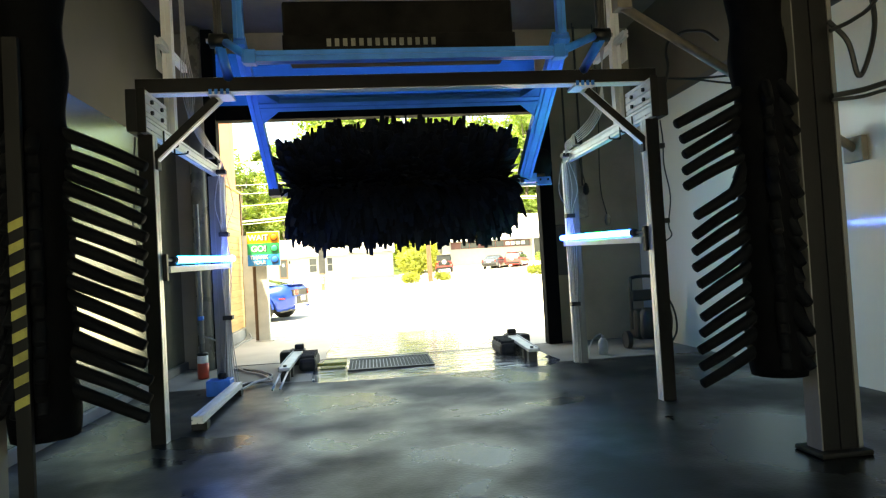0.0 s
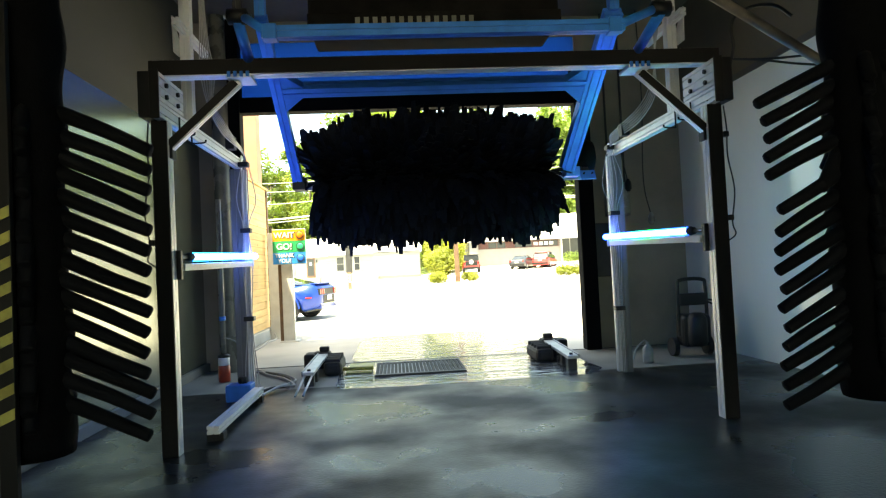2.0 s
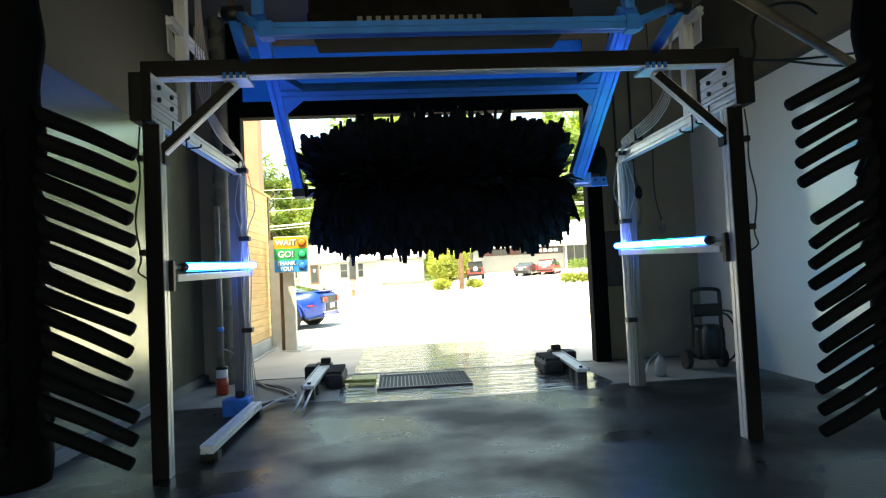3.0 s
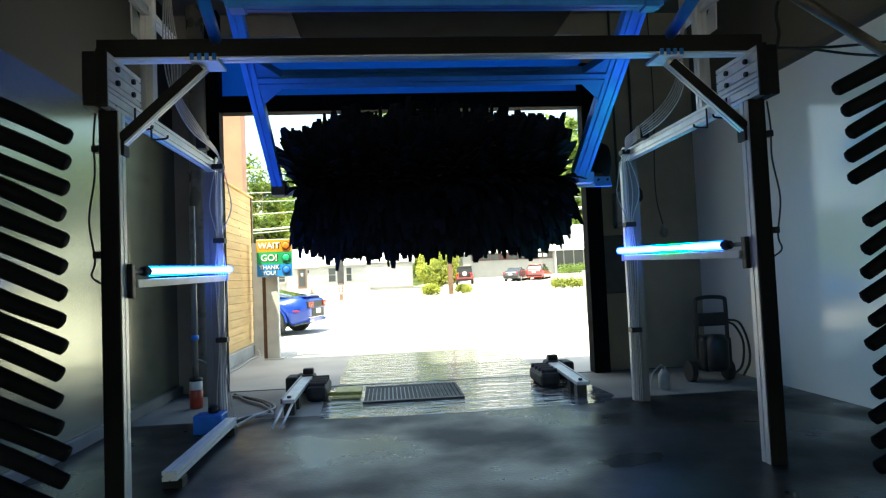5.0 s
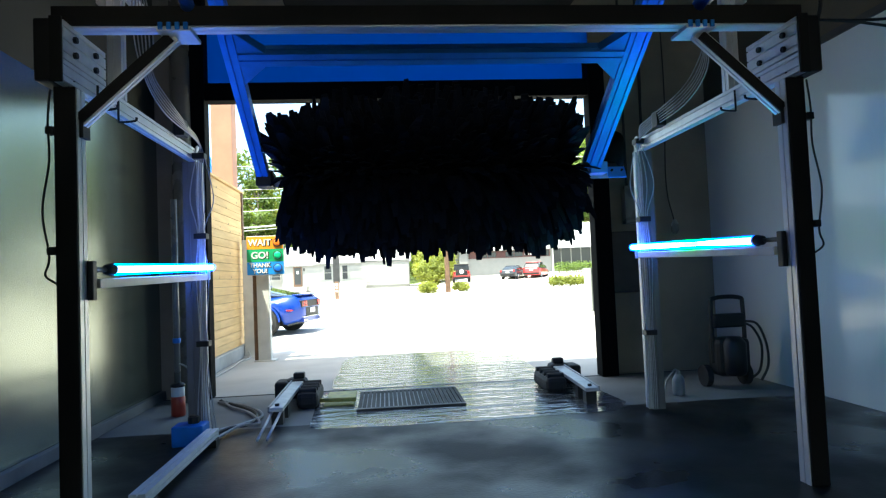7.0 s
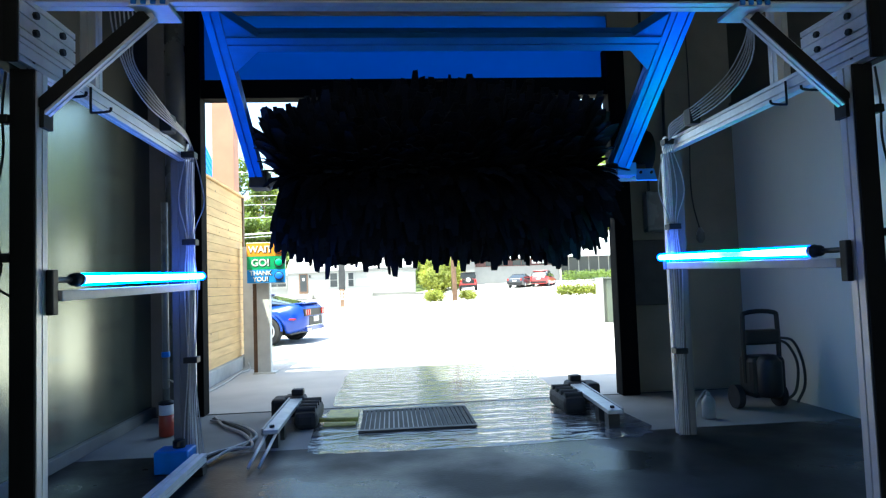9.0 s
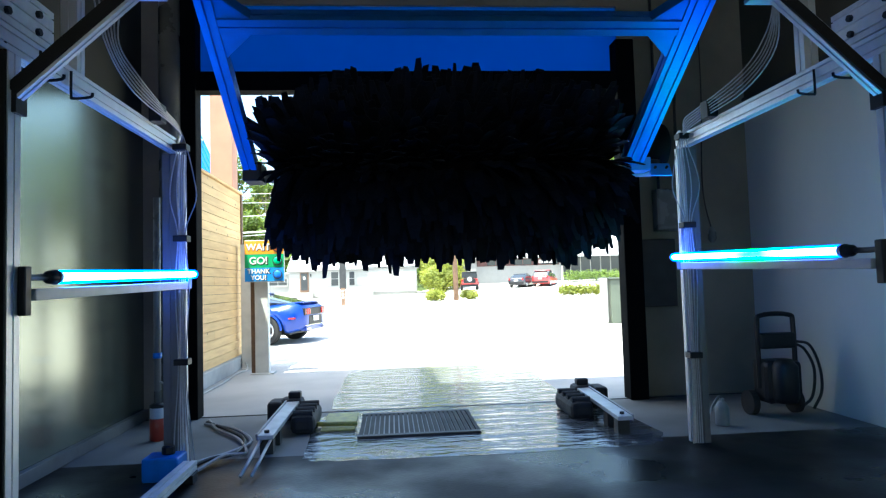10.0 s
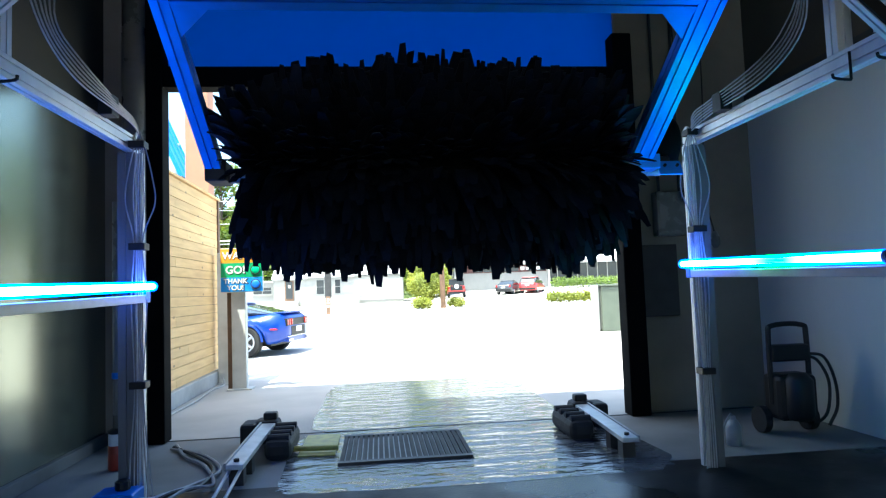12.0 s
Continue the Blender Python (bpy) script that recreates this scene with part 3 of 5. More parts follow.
part("motor", lathe(bmesh.new(), [(0.10, 0), (0.165, 0.02), (0.175, 0.15), (0.16, 0.19), (0.08, 0.22)], 24, along((2.0, BRY + 0.10, BRZ + 0.19), (2.5, BRY + 0.10, BRZ + 0.19))[0]), M_JAMB, brush, "black drive motor", True)
part("motor_foot", bx(1.96, 2.12, BRY - 0.04, BRY + 0.20, BRZ + 0.0, BRZ + 0.08), M_BLACK, brush, bevel=0.01)


def felt_rows(seed, x0, x1, count):
    """Curved strips leaving the core all round; the lower ones hang, the upper ones fold over."""
    rnd, bm = random.Random(seed), bmesh.new()
    for _ in range(count):
        x, a = rnd.uniform(x0, x1), rnd.uniform(0, 2 * math.pi)
        edge = min(1.0, min(x - BRX0, BRX1 - x) / 0.30)
        tuft = 0.95 + 0.07 * math.sin(11 * x + 3 * a) * math.sin(5 * x - 2 * a + 1.3) + 0.04 * math.sin(31 * x + 1.7)
        splay = (1 - edge) * rnd.uniform(-0.05, 0.30) * (1 if x > (BRX0 + BRX1) / 2 else -1)
        length, w = (rnd.uniform(0.32, 0.455) + (0.06 if rnd.random() < 0.07 and math.sin(a) < 0.4 else 0)) * tuft * (0.80 + 0.20 * math.sqrt(edge)) * (1.05 + 0.20 * math.exp(-((x - 0.66) / 0.60) ** 2) * max(0.0, math.sin(a)) if math.sin(a) > 0.3 else 1.0), rnd.uniform(0.035, 0.095) * (1.35 if math.sin(a) > 0.5 else 1.0)
        p = Vector((x, BRY + 0.13 * math.cos(a), BRZ + 0.13 * math.sin(a)))
        d = Vector((rnd.gauss(0, 0.06) + splay, math.cos(a), math.sin(a))).normalized()
        side = Vector((1, rnd.uniform(-0.5, 0.5), rnd.uniform(-0.3, 0.3))).normalized()
        rows, steps = [], 5
        for s in range(steps + 1):
            ww = w * (1 - 0.55 * (s / steps) ** 6)
            thick = Vector((0, 0.006, 0.006))
            rows.append([bm.verts.new(p - side * ww / 2), bm.verts.new(p + side * ww / 2), bm.verts.new(p + side * ww / 2 + thick), bm.verts.new(p - side * ww / 2 + thick)])
            d = (d + Vector((0, 0, -0.095)) + Vector((rnd.gauss(0, 0.035), rnd.gauss(0, 0.05), 0))).normalized()
            p = p + d * (length + 0.02) / steps * 1.1
        for r, q in zip(rows, rows[1:]):
            for k in range(4):
                bm.faces.new((r[k], r[(k + 1) % 4], q[(k + 1) % 4], q[k]))
        bm.faces.new(rows[-1])
    return bm


for k in range(8):
    w = (BRX1 - BRX0) / 8
    tagged(part("felt_fringe", felt_rows(40 + k, BRX0 + k * w, BRX0 + (k + 1) * w, 330 if k in (0, 7) else 400), M_STRIP, brush), kind="stuff")

# ---- side brushes with slanting foam fingers ----
def side_brush(side, cx, cy, sx, sw, tips, seed):
    """tips: rows (height, x) of the fingers that point into the lane."""
    b = thing("side_brush", "upright black foam finger brush on a dark steel stand", "brush", "side brushes")
    rnd = random.Random(seed)
    core = bmesh.new()
    lathe(core, [(0.155 + 0.012 * math.sin(7.0 * k), 0.44 + 0.05 * k) for k in range(52)], 18, Matrix.Translation((cx, cy, 0)))
    part("core", core, M_FOAMCORE, b, smooth=True)
    part("stand", bar((sx, cy - 0.12, 0), (sx, cy - 0.12, 3.3), sw, 0.12, 1, 1, up=(0, 1, 0)), M_NEARBLACK, b)
    for ex, ew in ((sx - side * (sw / 2 + 0.003), 0.004), (sx + side * (sw / 2 + 0.016), 0.013)):
        part("edge_strip", bx(ex - ew, ex + ew, cy - 0.185, cy - 0.06, 0.0, 3.3), M_ALUDARK, b, "bare aluminium edge strip")
    part("base", bx(sx - sw / 2 - 0.05, sx + sw / 2 + 0.05, cy - 0.24, cy, 0, 0.03), M_NEARBLACK, b, bevel=0.01)
    part("arm", bx(*sorted((cx - side * 0.05, sx + side * 0.1)), cy - 0.12, cy + 0.06, 2.36, 2.46), M_PAINTSTEEL, b, bevel=0.008)
    part("hanger", rod(bmesh.new(), (cx, cy, 2.2), (cx, cy, ZC), 0.05, 10), M_PAINTSTEEL, b)
    for z, tip_x in tips:
        for ang in (0.0, 1.3, 2.1, 2.9, 3.7, 4.4, 5.1):
            lift = 0.185 + rnd.uniform(-0.012, 0.012)
            if ang == 0.0:
                end = Vector((tip_x + rnd.uniform(-0.012, 0.012), cy + rnd.uniform(-0.02, 0.02), z))
            else:
                far = rnd.uniform(0.17, 0.22)
                end = Vector((cx - side * far * math.cos(ang), cy + far * math.sin(ang), z + 0.07 + rnd.uniform(-0.02, 0.02)))
            root = Vector((cx - side * 0.12 * math.cos(ang), cy + 0.12 * math.sin(ang), z + lift))
            mid = root.lerp(end, 0.55) + Vector((0, 0, rnd.uniform(-0.008, 0.008)))
            part("foam_finger", hose(bmesh.new(), [root, mid, end], 0.030, 8, 4, blunt=True, root=0.037), M_FOAM, b, smooth=True)
    return b


left_brush = side_brush(-1, -1.42, 3.68, -1.675, 0.19, [(0.495 + 0.0925 * k, -0.93 + 0.003 * k) for k in range(15)], 3)
# warning stripes on a narrow guard bar beside the brush
guard = part("guard_bar", bx(-1.445, -1.375, 3.455, 3.485, 0.10, 2.4), M_NEARBLACK, left_brush, "black and yellow striped guard bar", bevel=0.004)
for k in range(9):
    z = 0.62 + 0.105 * k
    stripe = bmesh.new()
    quad = [(-1.443, z), (-1.377, z + 0.03), (-1.377, z + 0.075), (-1.443, z + 0.045)]
    lo, hi = [stripe.verts.new((x, 3.4535, v)) for x, v in quad], [stripe.verts.new((x, 3.4505, v)) for x, v in quad]
    stripe.faces.new(lo), stripe.faces.new(hi[::-1])
    for i in range(4):
        stripe.faces.new((lo[i], hi[i], hi[(i + 1) % 4], lo[(i + 1) % 4]))
    part("stripe", stripe, M_YELLOW, guard)
side_brush(1, 2.60, 3.74, 2.812, 0.215, [(0.42 + 0.0955 * k, 2.13) for k in range(10)] + [(1.393, 2.145), (1.49, 2.36)] + [(1.566 + 0.0925 * k, 2.10 - 0.004 * k) for k in range(5)], 4)

hoses = thing("hose_loops", "black supply hoses looping from the brush stand to the wall", "hoses")
for pts, r in (([(2.84, 3.45, 2.42), (2.95, 3.45, 2.30), (3.00, 3.45, 2.11), (3.08, 3.46, 2.22), (3.15, 3.48, 2.42), (3.22, 3.55, 2.75), (3.6, 3.7, 2.95), (4.19, 3.9, 2.9)], 0.014),
               ([(2.84, 3.44, 2.36), (2.98, 3.43, 2.42), (3.12, 3.44, 2.52), (3.35, 3.5, 2.80), (3.7, 3.7, 3.0), (4.19, 3.95, 2.98)], 0.012),
               ([(2.83, 3.45, 2.00), (3.02, 3.45, 2.03), (3.23, 3.46, 2.08), (3.7, 3.6, 2.16), (4.19, 3.8, 2.2)], 0.016),
               ([(2.83, 3.46, 1.98), (3.02, 3.46, 1.995), (3.23, 3.46, 2.035), (3.7, 3.6, 2.06), (4.19, 3.8, 2.12)], 0.011)):
    part("hose", hose(bmesh.new(), pts, r, 7, 7), M_DKCABLE, hoses)

POLE_A, POLE_B = (2.29, 4.9, 3.11), (4.17, 4.9, 1.93)
stay = thing("support_pole", "grey-brown sloping support pole between boom and wall", "pole")
part("tube", rod(bmesh.new(), POLE_A, POLE_B, 0.034, 12), M_POLEMETAL, stay, smooth=True)
part("wall_flange", bx(4.14, 4.198, 4.80, 5.0, POLE_B[2] - 0.1, POLE_B[2] + 0.1), M_POLEMETAL, stay, bevel=0.006)
part("top_clamp", bx(POLE_A[0] - 0.06, POLE_A[0] + 0.06, 4.84, 4.96, POLE_A[2] - 0.03, POLE_A[2] + 0.12), M_POLEMETAL, stay, bevel=0.006)
part("drop_rod", rod(bmesh.new(), (POLE_A[0], 4.9, POLE_A[2] + 0.1), (POLE_A[0], 4.9, ZC), 0.018, 8), M_POLEMETAL, stay)
loop = thing("power_lead", "black lead looping over beside the arch housing", "cable", "leads on the posts")
part("wire", hose(bmesh.new(), [(2.70, 5.10, 2.55), (2.725, 5.08, 2.68), (2.715, 5.08, 2.80), (2.75, 5.08, 2.90), (2.85, 5.02, 2.95), (2.98, 4.96, 2.93), (3.08, 4.93, 2.84)], 0.012, 6, 6), M_DKCABLE, loop)

# slotted duct over the lane, and the low rail along the foot of the arch
duct = thing("overhead_duct", "dark overhead duct with a slotted lower lip", "duct")
part("body", bx(-0.35, 1.55, 5.42, 5.98, 3.02, 3.40), M_DUCT, duct, bevel=0.02)
part("lip", bx(-0.35, 1.55, 5.36, 5.415, 2.98, 3.10), M_DUCT, duct, bevel=0.006)
for k in range(14):
    part("slot", bx(0.0 + 0.065 * k, 0.035 + 0.065 * k, 5.35, 5.358, 3.0, 3.06), M_PIPE, duct)
for x in (-0.25, 1.45):
    part("hanger", rod(bmesh.new(), (x, 5.7, 3.4), (x, 5.7, ZC), 0.02, 8), M_STEEL, duct)
rail = thing("floor_rail", "low aluminium rail along the foot of the arch", "rail")
part("channel", bar((-1.16, 5.45, 0.09), (-1.16, 7.0, 0.09), 0.09, 0.06, 1, 1), M_ALU, rail)
for y in (5.55, 6.9):
    part("foot", bx(-1.22, -1.10, y - 0.05, y + 0.05, 0, 0.058), M_BLACK, rail)


# ---- loose things and fittings in the bay ----
def floor_guide(x0, y0, x1, y1, group):
    g = thing("tyre_guide", "pale steel wheel guide bar on black roller blocks", "wheel guide", group)
    a, b = Vector((x0, y0, 0.14)), Vector((x1, y1, 0.17))
    k = 1 if x0 < 0 else -1
    w = 0.062
    part("guide_bar", extrude(bmesh.new(), [(-w, -0.018), (w, -0.018), (w, 0.018), (-w, 0.018)], a, b), M_GUIDE, g, bevel=0.005)
    part("edge_lip", extrude(bmesh.new(), [(-0.008, -0.02), (0.008, -0.02), (0.008, 0.03), (-0.008, 0.03)], a - Vector((k * w, 0, 0)), b - Vector((k * w, 0, 0))), M_STEEL, g)
    for t in (0.08, 0.3):
        c = a.lerp(b, t)
        part("support", bx(c.x - 0.05, c.x + 0.05, c.y - 0.05, c.y + 0.05, 0.0, c.z - 0.02), M_PAINTSTEEL, g)
    c = a.lerp(b, 0.62)
    body = part("roller_body", bx(*sorted((c.x + k * (w + 0.01), c.x + k * (w + 0.22))), y1 - 0.62, y1 + 0.02, 0.0, 0.165), M_RUBBER, g, "black rubber roller housing", bevel=0.05)
    for q in range(4):
        part("roller", rod(bmesh.new(), (c.x + k * (w + 0.03), y1 - 0.54 + 0.16 * q, 0.165), (c.x + k * (w + 0.20), y1 - 0.54 + 0.16 * q, 0.165), 0.035, 10), M_RUBBER, body)
    part("end_stop", bx(b.x - k * 0.02 - 0.11, b.x - k * 0.02 + 0.11, y1 - 0.02, y1 + 0.20, 0.0, 0.21), M_RUBBER, g, bevel=0.04)
    part("end_cap", bx(b.x - 0.05, b.x + 0.07, y1 + 0.03, y1 + 0.13, 0.205, 0.27), M_BLACK, g, bevel=0.015)
    part("bolt", rod(bmesh.new(), (a.x, a.y + 0.08, 0.155), (a.x, a.y + 0.08, 0.18), 0.02, 6), M_BLACK, g)
    part("side_block", bx(b.x - k * 0.16 - 0.07, b.x - k * 0.16 + 0.07, y1 - 0.10, y1 + 0.16, 0.0, 0.20), M_RUBBER, g, "black rubber stop block", bevel=0.03)
    for off in ((-0.04, 0.035) if k > 0 else ()):
        part("tie_rod", rod(bmesh.new(), (a.x + off, a.y - 0.62, 0.035), (a.x + off, a.y + 0.06, 0.115), 0.012, 8), M_GUIDE, g, smooth=True)
    return g


floor_guide(-0.755, 7.48, -0.735, 8.74, "wheel guides")
floor_guide(2.10, 7.55, 2.13, 8.80, "wheel guides")

grate = thing("drain_grate", "black slotted steel drain grate set in the wet floor", "drain grate")
part("frame", bx(-0.08, 0.96, 7.88, 7.94, 0.002, 0.022), M_PAINTSTEEL, grate), part("frame", bx(-0.08, 0.96, 8.78, 8.84, 0.002, 0.022), M_PAINTSTEEL, grate)
part("pit", bx(-0.075, 0.955, 7.94, 8.78, 0.0018, 0.004), M_STEEL, grate)
for k in range(24):
    x = -0.07 + k * 0.0435
    part("slat", bx(x, x + 0.032, 7.94, 8.78, 0.002, 0.020), M_NEARBLACK, grate)
tagged(finish("cover_plate", bx(-0.42, -0.12, 8.2, 8.95, 0.002, 0.016), M_YELLOW, bevel=0.003), "yellow-green painted steel cover plate on the floor", "cover plate")
tagged(finish("floor_rod", rod(bmesh.new(), (-0.62, 8.35, 0.045), (-0.1, 8.28, 0.045), 0.022, 8), M_YELLOW, smooth=True), "pale yellow rod lying on the bay floor", "rod")

tagged(finish("drain_pipe", rod(bmesh.new(), (-1.94, 8.96, 0), (-1.94, 8.96, ZC), 0.10, 20), M_PIPE, smooth=True), "grey vertical pipe in the corner beside the exit", "pipe")
jar = thing("standpipe", "grey standpipe by the wall with a red sump bowl", "pipe", at=(-1.80, 8.20, 0))
part("sump", lathe(bmesh.new(), [(0.055, 0), (0.066, 0.01), (0.066, 0.185), (0.062, 0.19)], 18), M_RED, jar, "red sump bowl", smooth=True)
part("bowl", lathe(bmesh.new(), [(0.061, 0.19), (0.063, 0.195), (0.063, 0.275), (0.06, 0.28)], 18), M_WHITEP, jar, "cloudy white bowl", smooth=True)
part("cap", lathe(bmesh.new(), [(0.06, 0.28), (0.068, 0.284), (0.068, 0.305), (0.035, 0.32)], 18), M_BLACK, jar, "black screw cap", smooth=True)
part("pipe", rod(bmesh.new(), (0, 0, 0.32), (0, 0, 2.1), 0.030, 12), M_PIPE, jar, smooth=True)
part("collar", lathe(bmesh.new(), [(0.031, 0.70), (0.038, 0.705), (0.038, 0.745), (0.031, 0.75)], 14), M_BLUE, jar, "blue collar", smooth=True)
part("branch", hose(bmesh.new(), [(0.02, 0, 0.50), (0.15, -0.25, 0.505), (0.36, -0.70, 0.50), (0.50, -0.98, 0.53)], 0.009, 6, 5), M_CABLE, jar, "thin grey branch hose", smooth=True)

coil = thing("floor_hoses", "loose grey and black hoses lying by the post", "hoses")
for k, (c, m) in enumerate(((0.00, M_CABLE), (0.07, M_DKCABLE), (0.15, M_CABLE))):
    part("hose", hose(bmesh.new(), [(-1.30 + c, 7.1, 0.02), (-1.18 + c, 7.22 + c, 0.05), (-1.05 + c, 7.5, 0.03), (-0.95 - c, 7.9 + c, 0.02), (-1.2 - c, 8.4, 0.02), (-1.55, 8.7 + c, 0.02)], 0.014, 6, 6), m, coil)
block = thing("pump_block", "blue and black valve block on the floor beside the post", "valve block", at=(-1.32, 7.05, 0))
part("body", bx(-0.14, 0.10, -0.12, 0.08, 0.0, 0.16), M_BLUE, block, bevel=0.012)
part("knob", lathe(bmesh.new(), [(0.04, 0.16), (0.045, 0.17), (0.045, 0.21), (0.03, 0.22)], 12), M_BLACK, block)

# pressure washer, jug and wall fittings on the right
washer = thing("pressure_washer", "black upright pressure washer with a tall handle and hanging hose", "pressure washer", at=(3.69, 8.00, 0))
part("handle", hose(bmesh.new(), [(-0.17, 0, 0.25), (-0.17, 0, 0.80), (-0.13, 0, 0.90), (0.13, 0, 0.90), (0.17, 0, 0.80), (0.17, 0, 0.25)], 0.022, 8, 5), M_BLACK, washer)
part("panel", bx(-0.17, 0.17, -0.05, 0.06, 0.60, 0.74), M_BLACK, washer, bevel=0.02)
part("body", bx(-0.17, 0.17, -0.12, 0.14, 0.12, 0.50), M_BLACK, washer, bevel=0.05)
part("tank", lathe(bmesh.new(), [(0.09, 0.14), (0.11, 0.18), (0.11, 0.46), (0.06, 0.52)], 14, Matrix.Translation((-0.02, -0.14, 0))), M_BLACK, washer, smooth=True)
for s in (-1, 1):
    part("wheel", rod(bmesh.new(), (s * 0.18, 0.1, 0.11), (s * 0.24, 0.1, 0.11), 0.11, 18), M_RUBBER, washer)
part("hose", hose(bmesh.new(), [(0.17, -0.02, 0.66), (0.30, -0.03, 0.62), (0.39, -0.02, 0.42), (0.41, 0, 0.2), (0.34, 0.02, 0.04)], 0.013, 7, 6), M_DKCABLE, washer)
part("hose", hose(bmesh.new(), [(0.17, 0.0, 0.64), (0.27, 0.0, 0.58), (0.35, 0.0, 0.40), (0.33, 0.02, 0.15), (0.2, 0.02, 0.05)], 0.013, 7, 6), M_DKCABLE, washer)
M_JUG = material("cloudy_plastic", (0.30, 0.30, 0.29), 0.4, vary=0.1, scale=9, fine=90, bump=0.05)
jug = thing("plastic_jug", "small translucent white plastic jug on the floor", "jug", at=(3.02, 7.75, 0))
part("body", lathe(bmesh.new(), [(0.05, 0), (0.058, 0.01), (0.058, 0.15), (0.03, 0.2)], 14), M_JUG, jug, smooth=True)
part("neck", lathe(bmesh.new(), [(0.02, 0.2), (0.02, 0.23)], 12), M_JUG, jug)
part("tube", hose(bmesh.new(), [(0, 0, 0.23), (-0.08, -0.1, 0.26), (-0.25, -0.3, 0.2), (-0.34, -0.42, 0.06)], 0.008, 6, 5), M_JUG, jug)

jb = thing("junction_box", "grey wall junction box with conduits", "junction box", at=(3.25, 9.17, 0))
part("box", bx(-0.16, 0.16, -0.14, -0.004, 1.77, 2.22), M_PIPE, jb, bevel=0.012)
part("lid", bx(-0.145, 0.145, -0.152, -0.14, 1.785, 2.205), M_PIPE, jb, bevel=0.006)
part("lower_box", bx(-0.36, 0.03, -0.12, -0.004, 0.96, 1.68), M_PAINTSTEEL, jb, bevel=0.01)
for x in (-0.10, 0.12):
    part("conduit", rod(bmesh.new(), (x, -0.06, 2.22), (x, -0.06, ZC), 0.016, 8), M_DKCABLE, jb)
for k, (x, y, z) in enumerate(((3.62, 9.02, 1.75), (3.30, 8.95, 2.2))):
    line = thing("hanging_lead", "black lead hanging from the ceiling beside the exit", "cable", "hanging leads")
    part("wire", hose(bmesh.new(), [(x, y, ZC), (x + 0.02, y, 3.4), (x - 0.02, y, z + 0.5), (x + 0.06, y, z)], 0.008, 6, 6), M_DKCABLE, line)
    part("plug", lathe(bmesh.new(), [(0.02, -0.12), (0.045, -0.08), (0.04, 0.0), (0.015, 0.05)], 10, Matrix.Translation((x + 0.06, y, z))), M_PIPE if k == 0 else M_BLACK, line)

# exit opening: black tracks, lintel strip and raised blue door
for x0, x1, zt in ((DX0 - 0.16, DX0 + 0.02, ZC - 0.002), (DX1 - 0.02, DX1 + 0.18, 3.85)):
    tagged(finish("door_track", bx(x0, x1, 9.0, 9.20, 0, zt), M_JAMB, bevel=0.01), "black door track beside the exit opening", "door track", kind="structure")
tagged(finish("lintel", bx(DX0 + 0.02, DX1 - 0.02, 9.02, 9.20, DZ - 0.02, 3.51), M_JAMB, bevel=0.008), "black rubber-edged lintel of the exit", "lintel", kind="structure")
tagged(finish("door_panel", bx(DX0 - 0.069, DX1 + 0.069, 9.206, 9.210, 3.40, 4.279), M_VINYL), "raised blue vinyl door panel above the exit", "door", kind="structure")

# pipes and lines under the ceiling on the right
for k, pts in enumerate(([(2.70, 5.10, 2.60), (2.95, 5.1, 2.595), (3.3, 5.1, 2.615), (4.18, 5.1, 2.70)], [(2.70, 5.11, 2.605), (2.95, 5.11, 2.59), (3.4, 5.11, 2.545), (4.18, 5.1, 2.56)])):
    w = thing("slack_line", "slack black line running to the wall under the ceiling", "cable", "slack lines")
    part("wire", hose(bmesh.new(), pts, 0.009, 6, 8), M_DKCABLE, w)

# ---- outside ----
M_WOOD = material("knotty_pine", (0.80, 0.53, 0.23), 0.6, vary=0.16, scale=3.0, fine=34, bump=0.2, stretch=(3, 0.6, 6), per_object=0.12, dark=(0.66, 0.40, 0.16))
_n, _l = M_WOOD.node_tree.nodes, M_WOOD.node_tree.links
_b = _n["Principled BSDF"]
_src = _b.inputs["Base Color"].links[0].from_socket
_c, _m, _v, _r, _x = _n.new("ShaderNodeTexCoord"), _n.new("ShaderNodeMapping"), _n.new("ShaderNodeTexVoronoi"), _n.new("ShaderNodeMapRange"), _n.new("ShaderNodeMix")
_m.inputs["Scale"].default_value, _v.inputs["Scale"].default_value = (1, 0.75, 1.5), 3.4
_r.inputs[1].default_value, _r.inputs[2].default_value, _r.inputs[3].default_value, _r.inputs[4].default_value = 0.05, 0.11, 0.8, 0.0
_x.data_type = "RGBA"
_x.inputs[7].default_value = (0.16, 0.075, 0.03, 1)
_l.new(_c.outputs["Object"], _m.inputs[0]), _l.new(_m.outputs[0], _v.inputs[0]), _l.new(_v.outputs["Distance"], _r.inputs[0])
_l.new(_r.outputs[0], _x.inputs[0]), _l.new(_src, _x.inputs[6]), _l.new(_x.outputs[2], _b.inputs["Base Color"])
M_TRIM = material("brown_trim", (0.16, 0.085, 0.045), 0.6, vary=0.15, scale=8, fine=60)
M_KERB = material("kerb_concrete", (0.48, 0.46, 0.43), 0.85, vary=0.12, scale=3, fine=60)
M_POST = material("grey_painted_post", (0.60, 0.59, 0.55), 0.6, vary=0.08, scale=5, fine=60)
M_STUCCO = material("rust_brown_stucco", (0.48, 0.25, 0.165), 0.85, vary=0.08, scale=3, fine=60)
M_WHITE = material("white_siding", (0.28, 0.275, 0.255), 0.6, vary=0.04, scale=2, fine=20)
M_ROOF = material("white_metal_roof", (0.48, 0.48, 0.47), 0.45, vary=0.04, scale=1, fine=20)
M_DARKGLASS = dark_glass("dark_window", (0.03, 0.035, 0.04))
M_WET = bpy.data.materials.new("rippled_water")
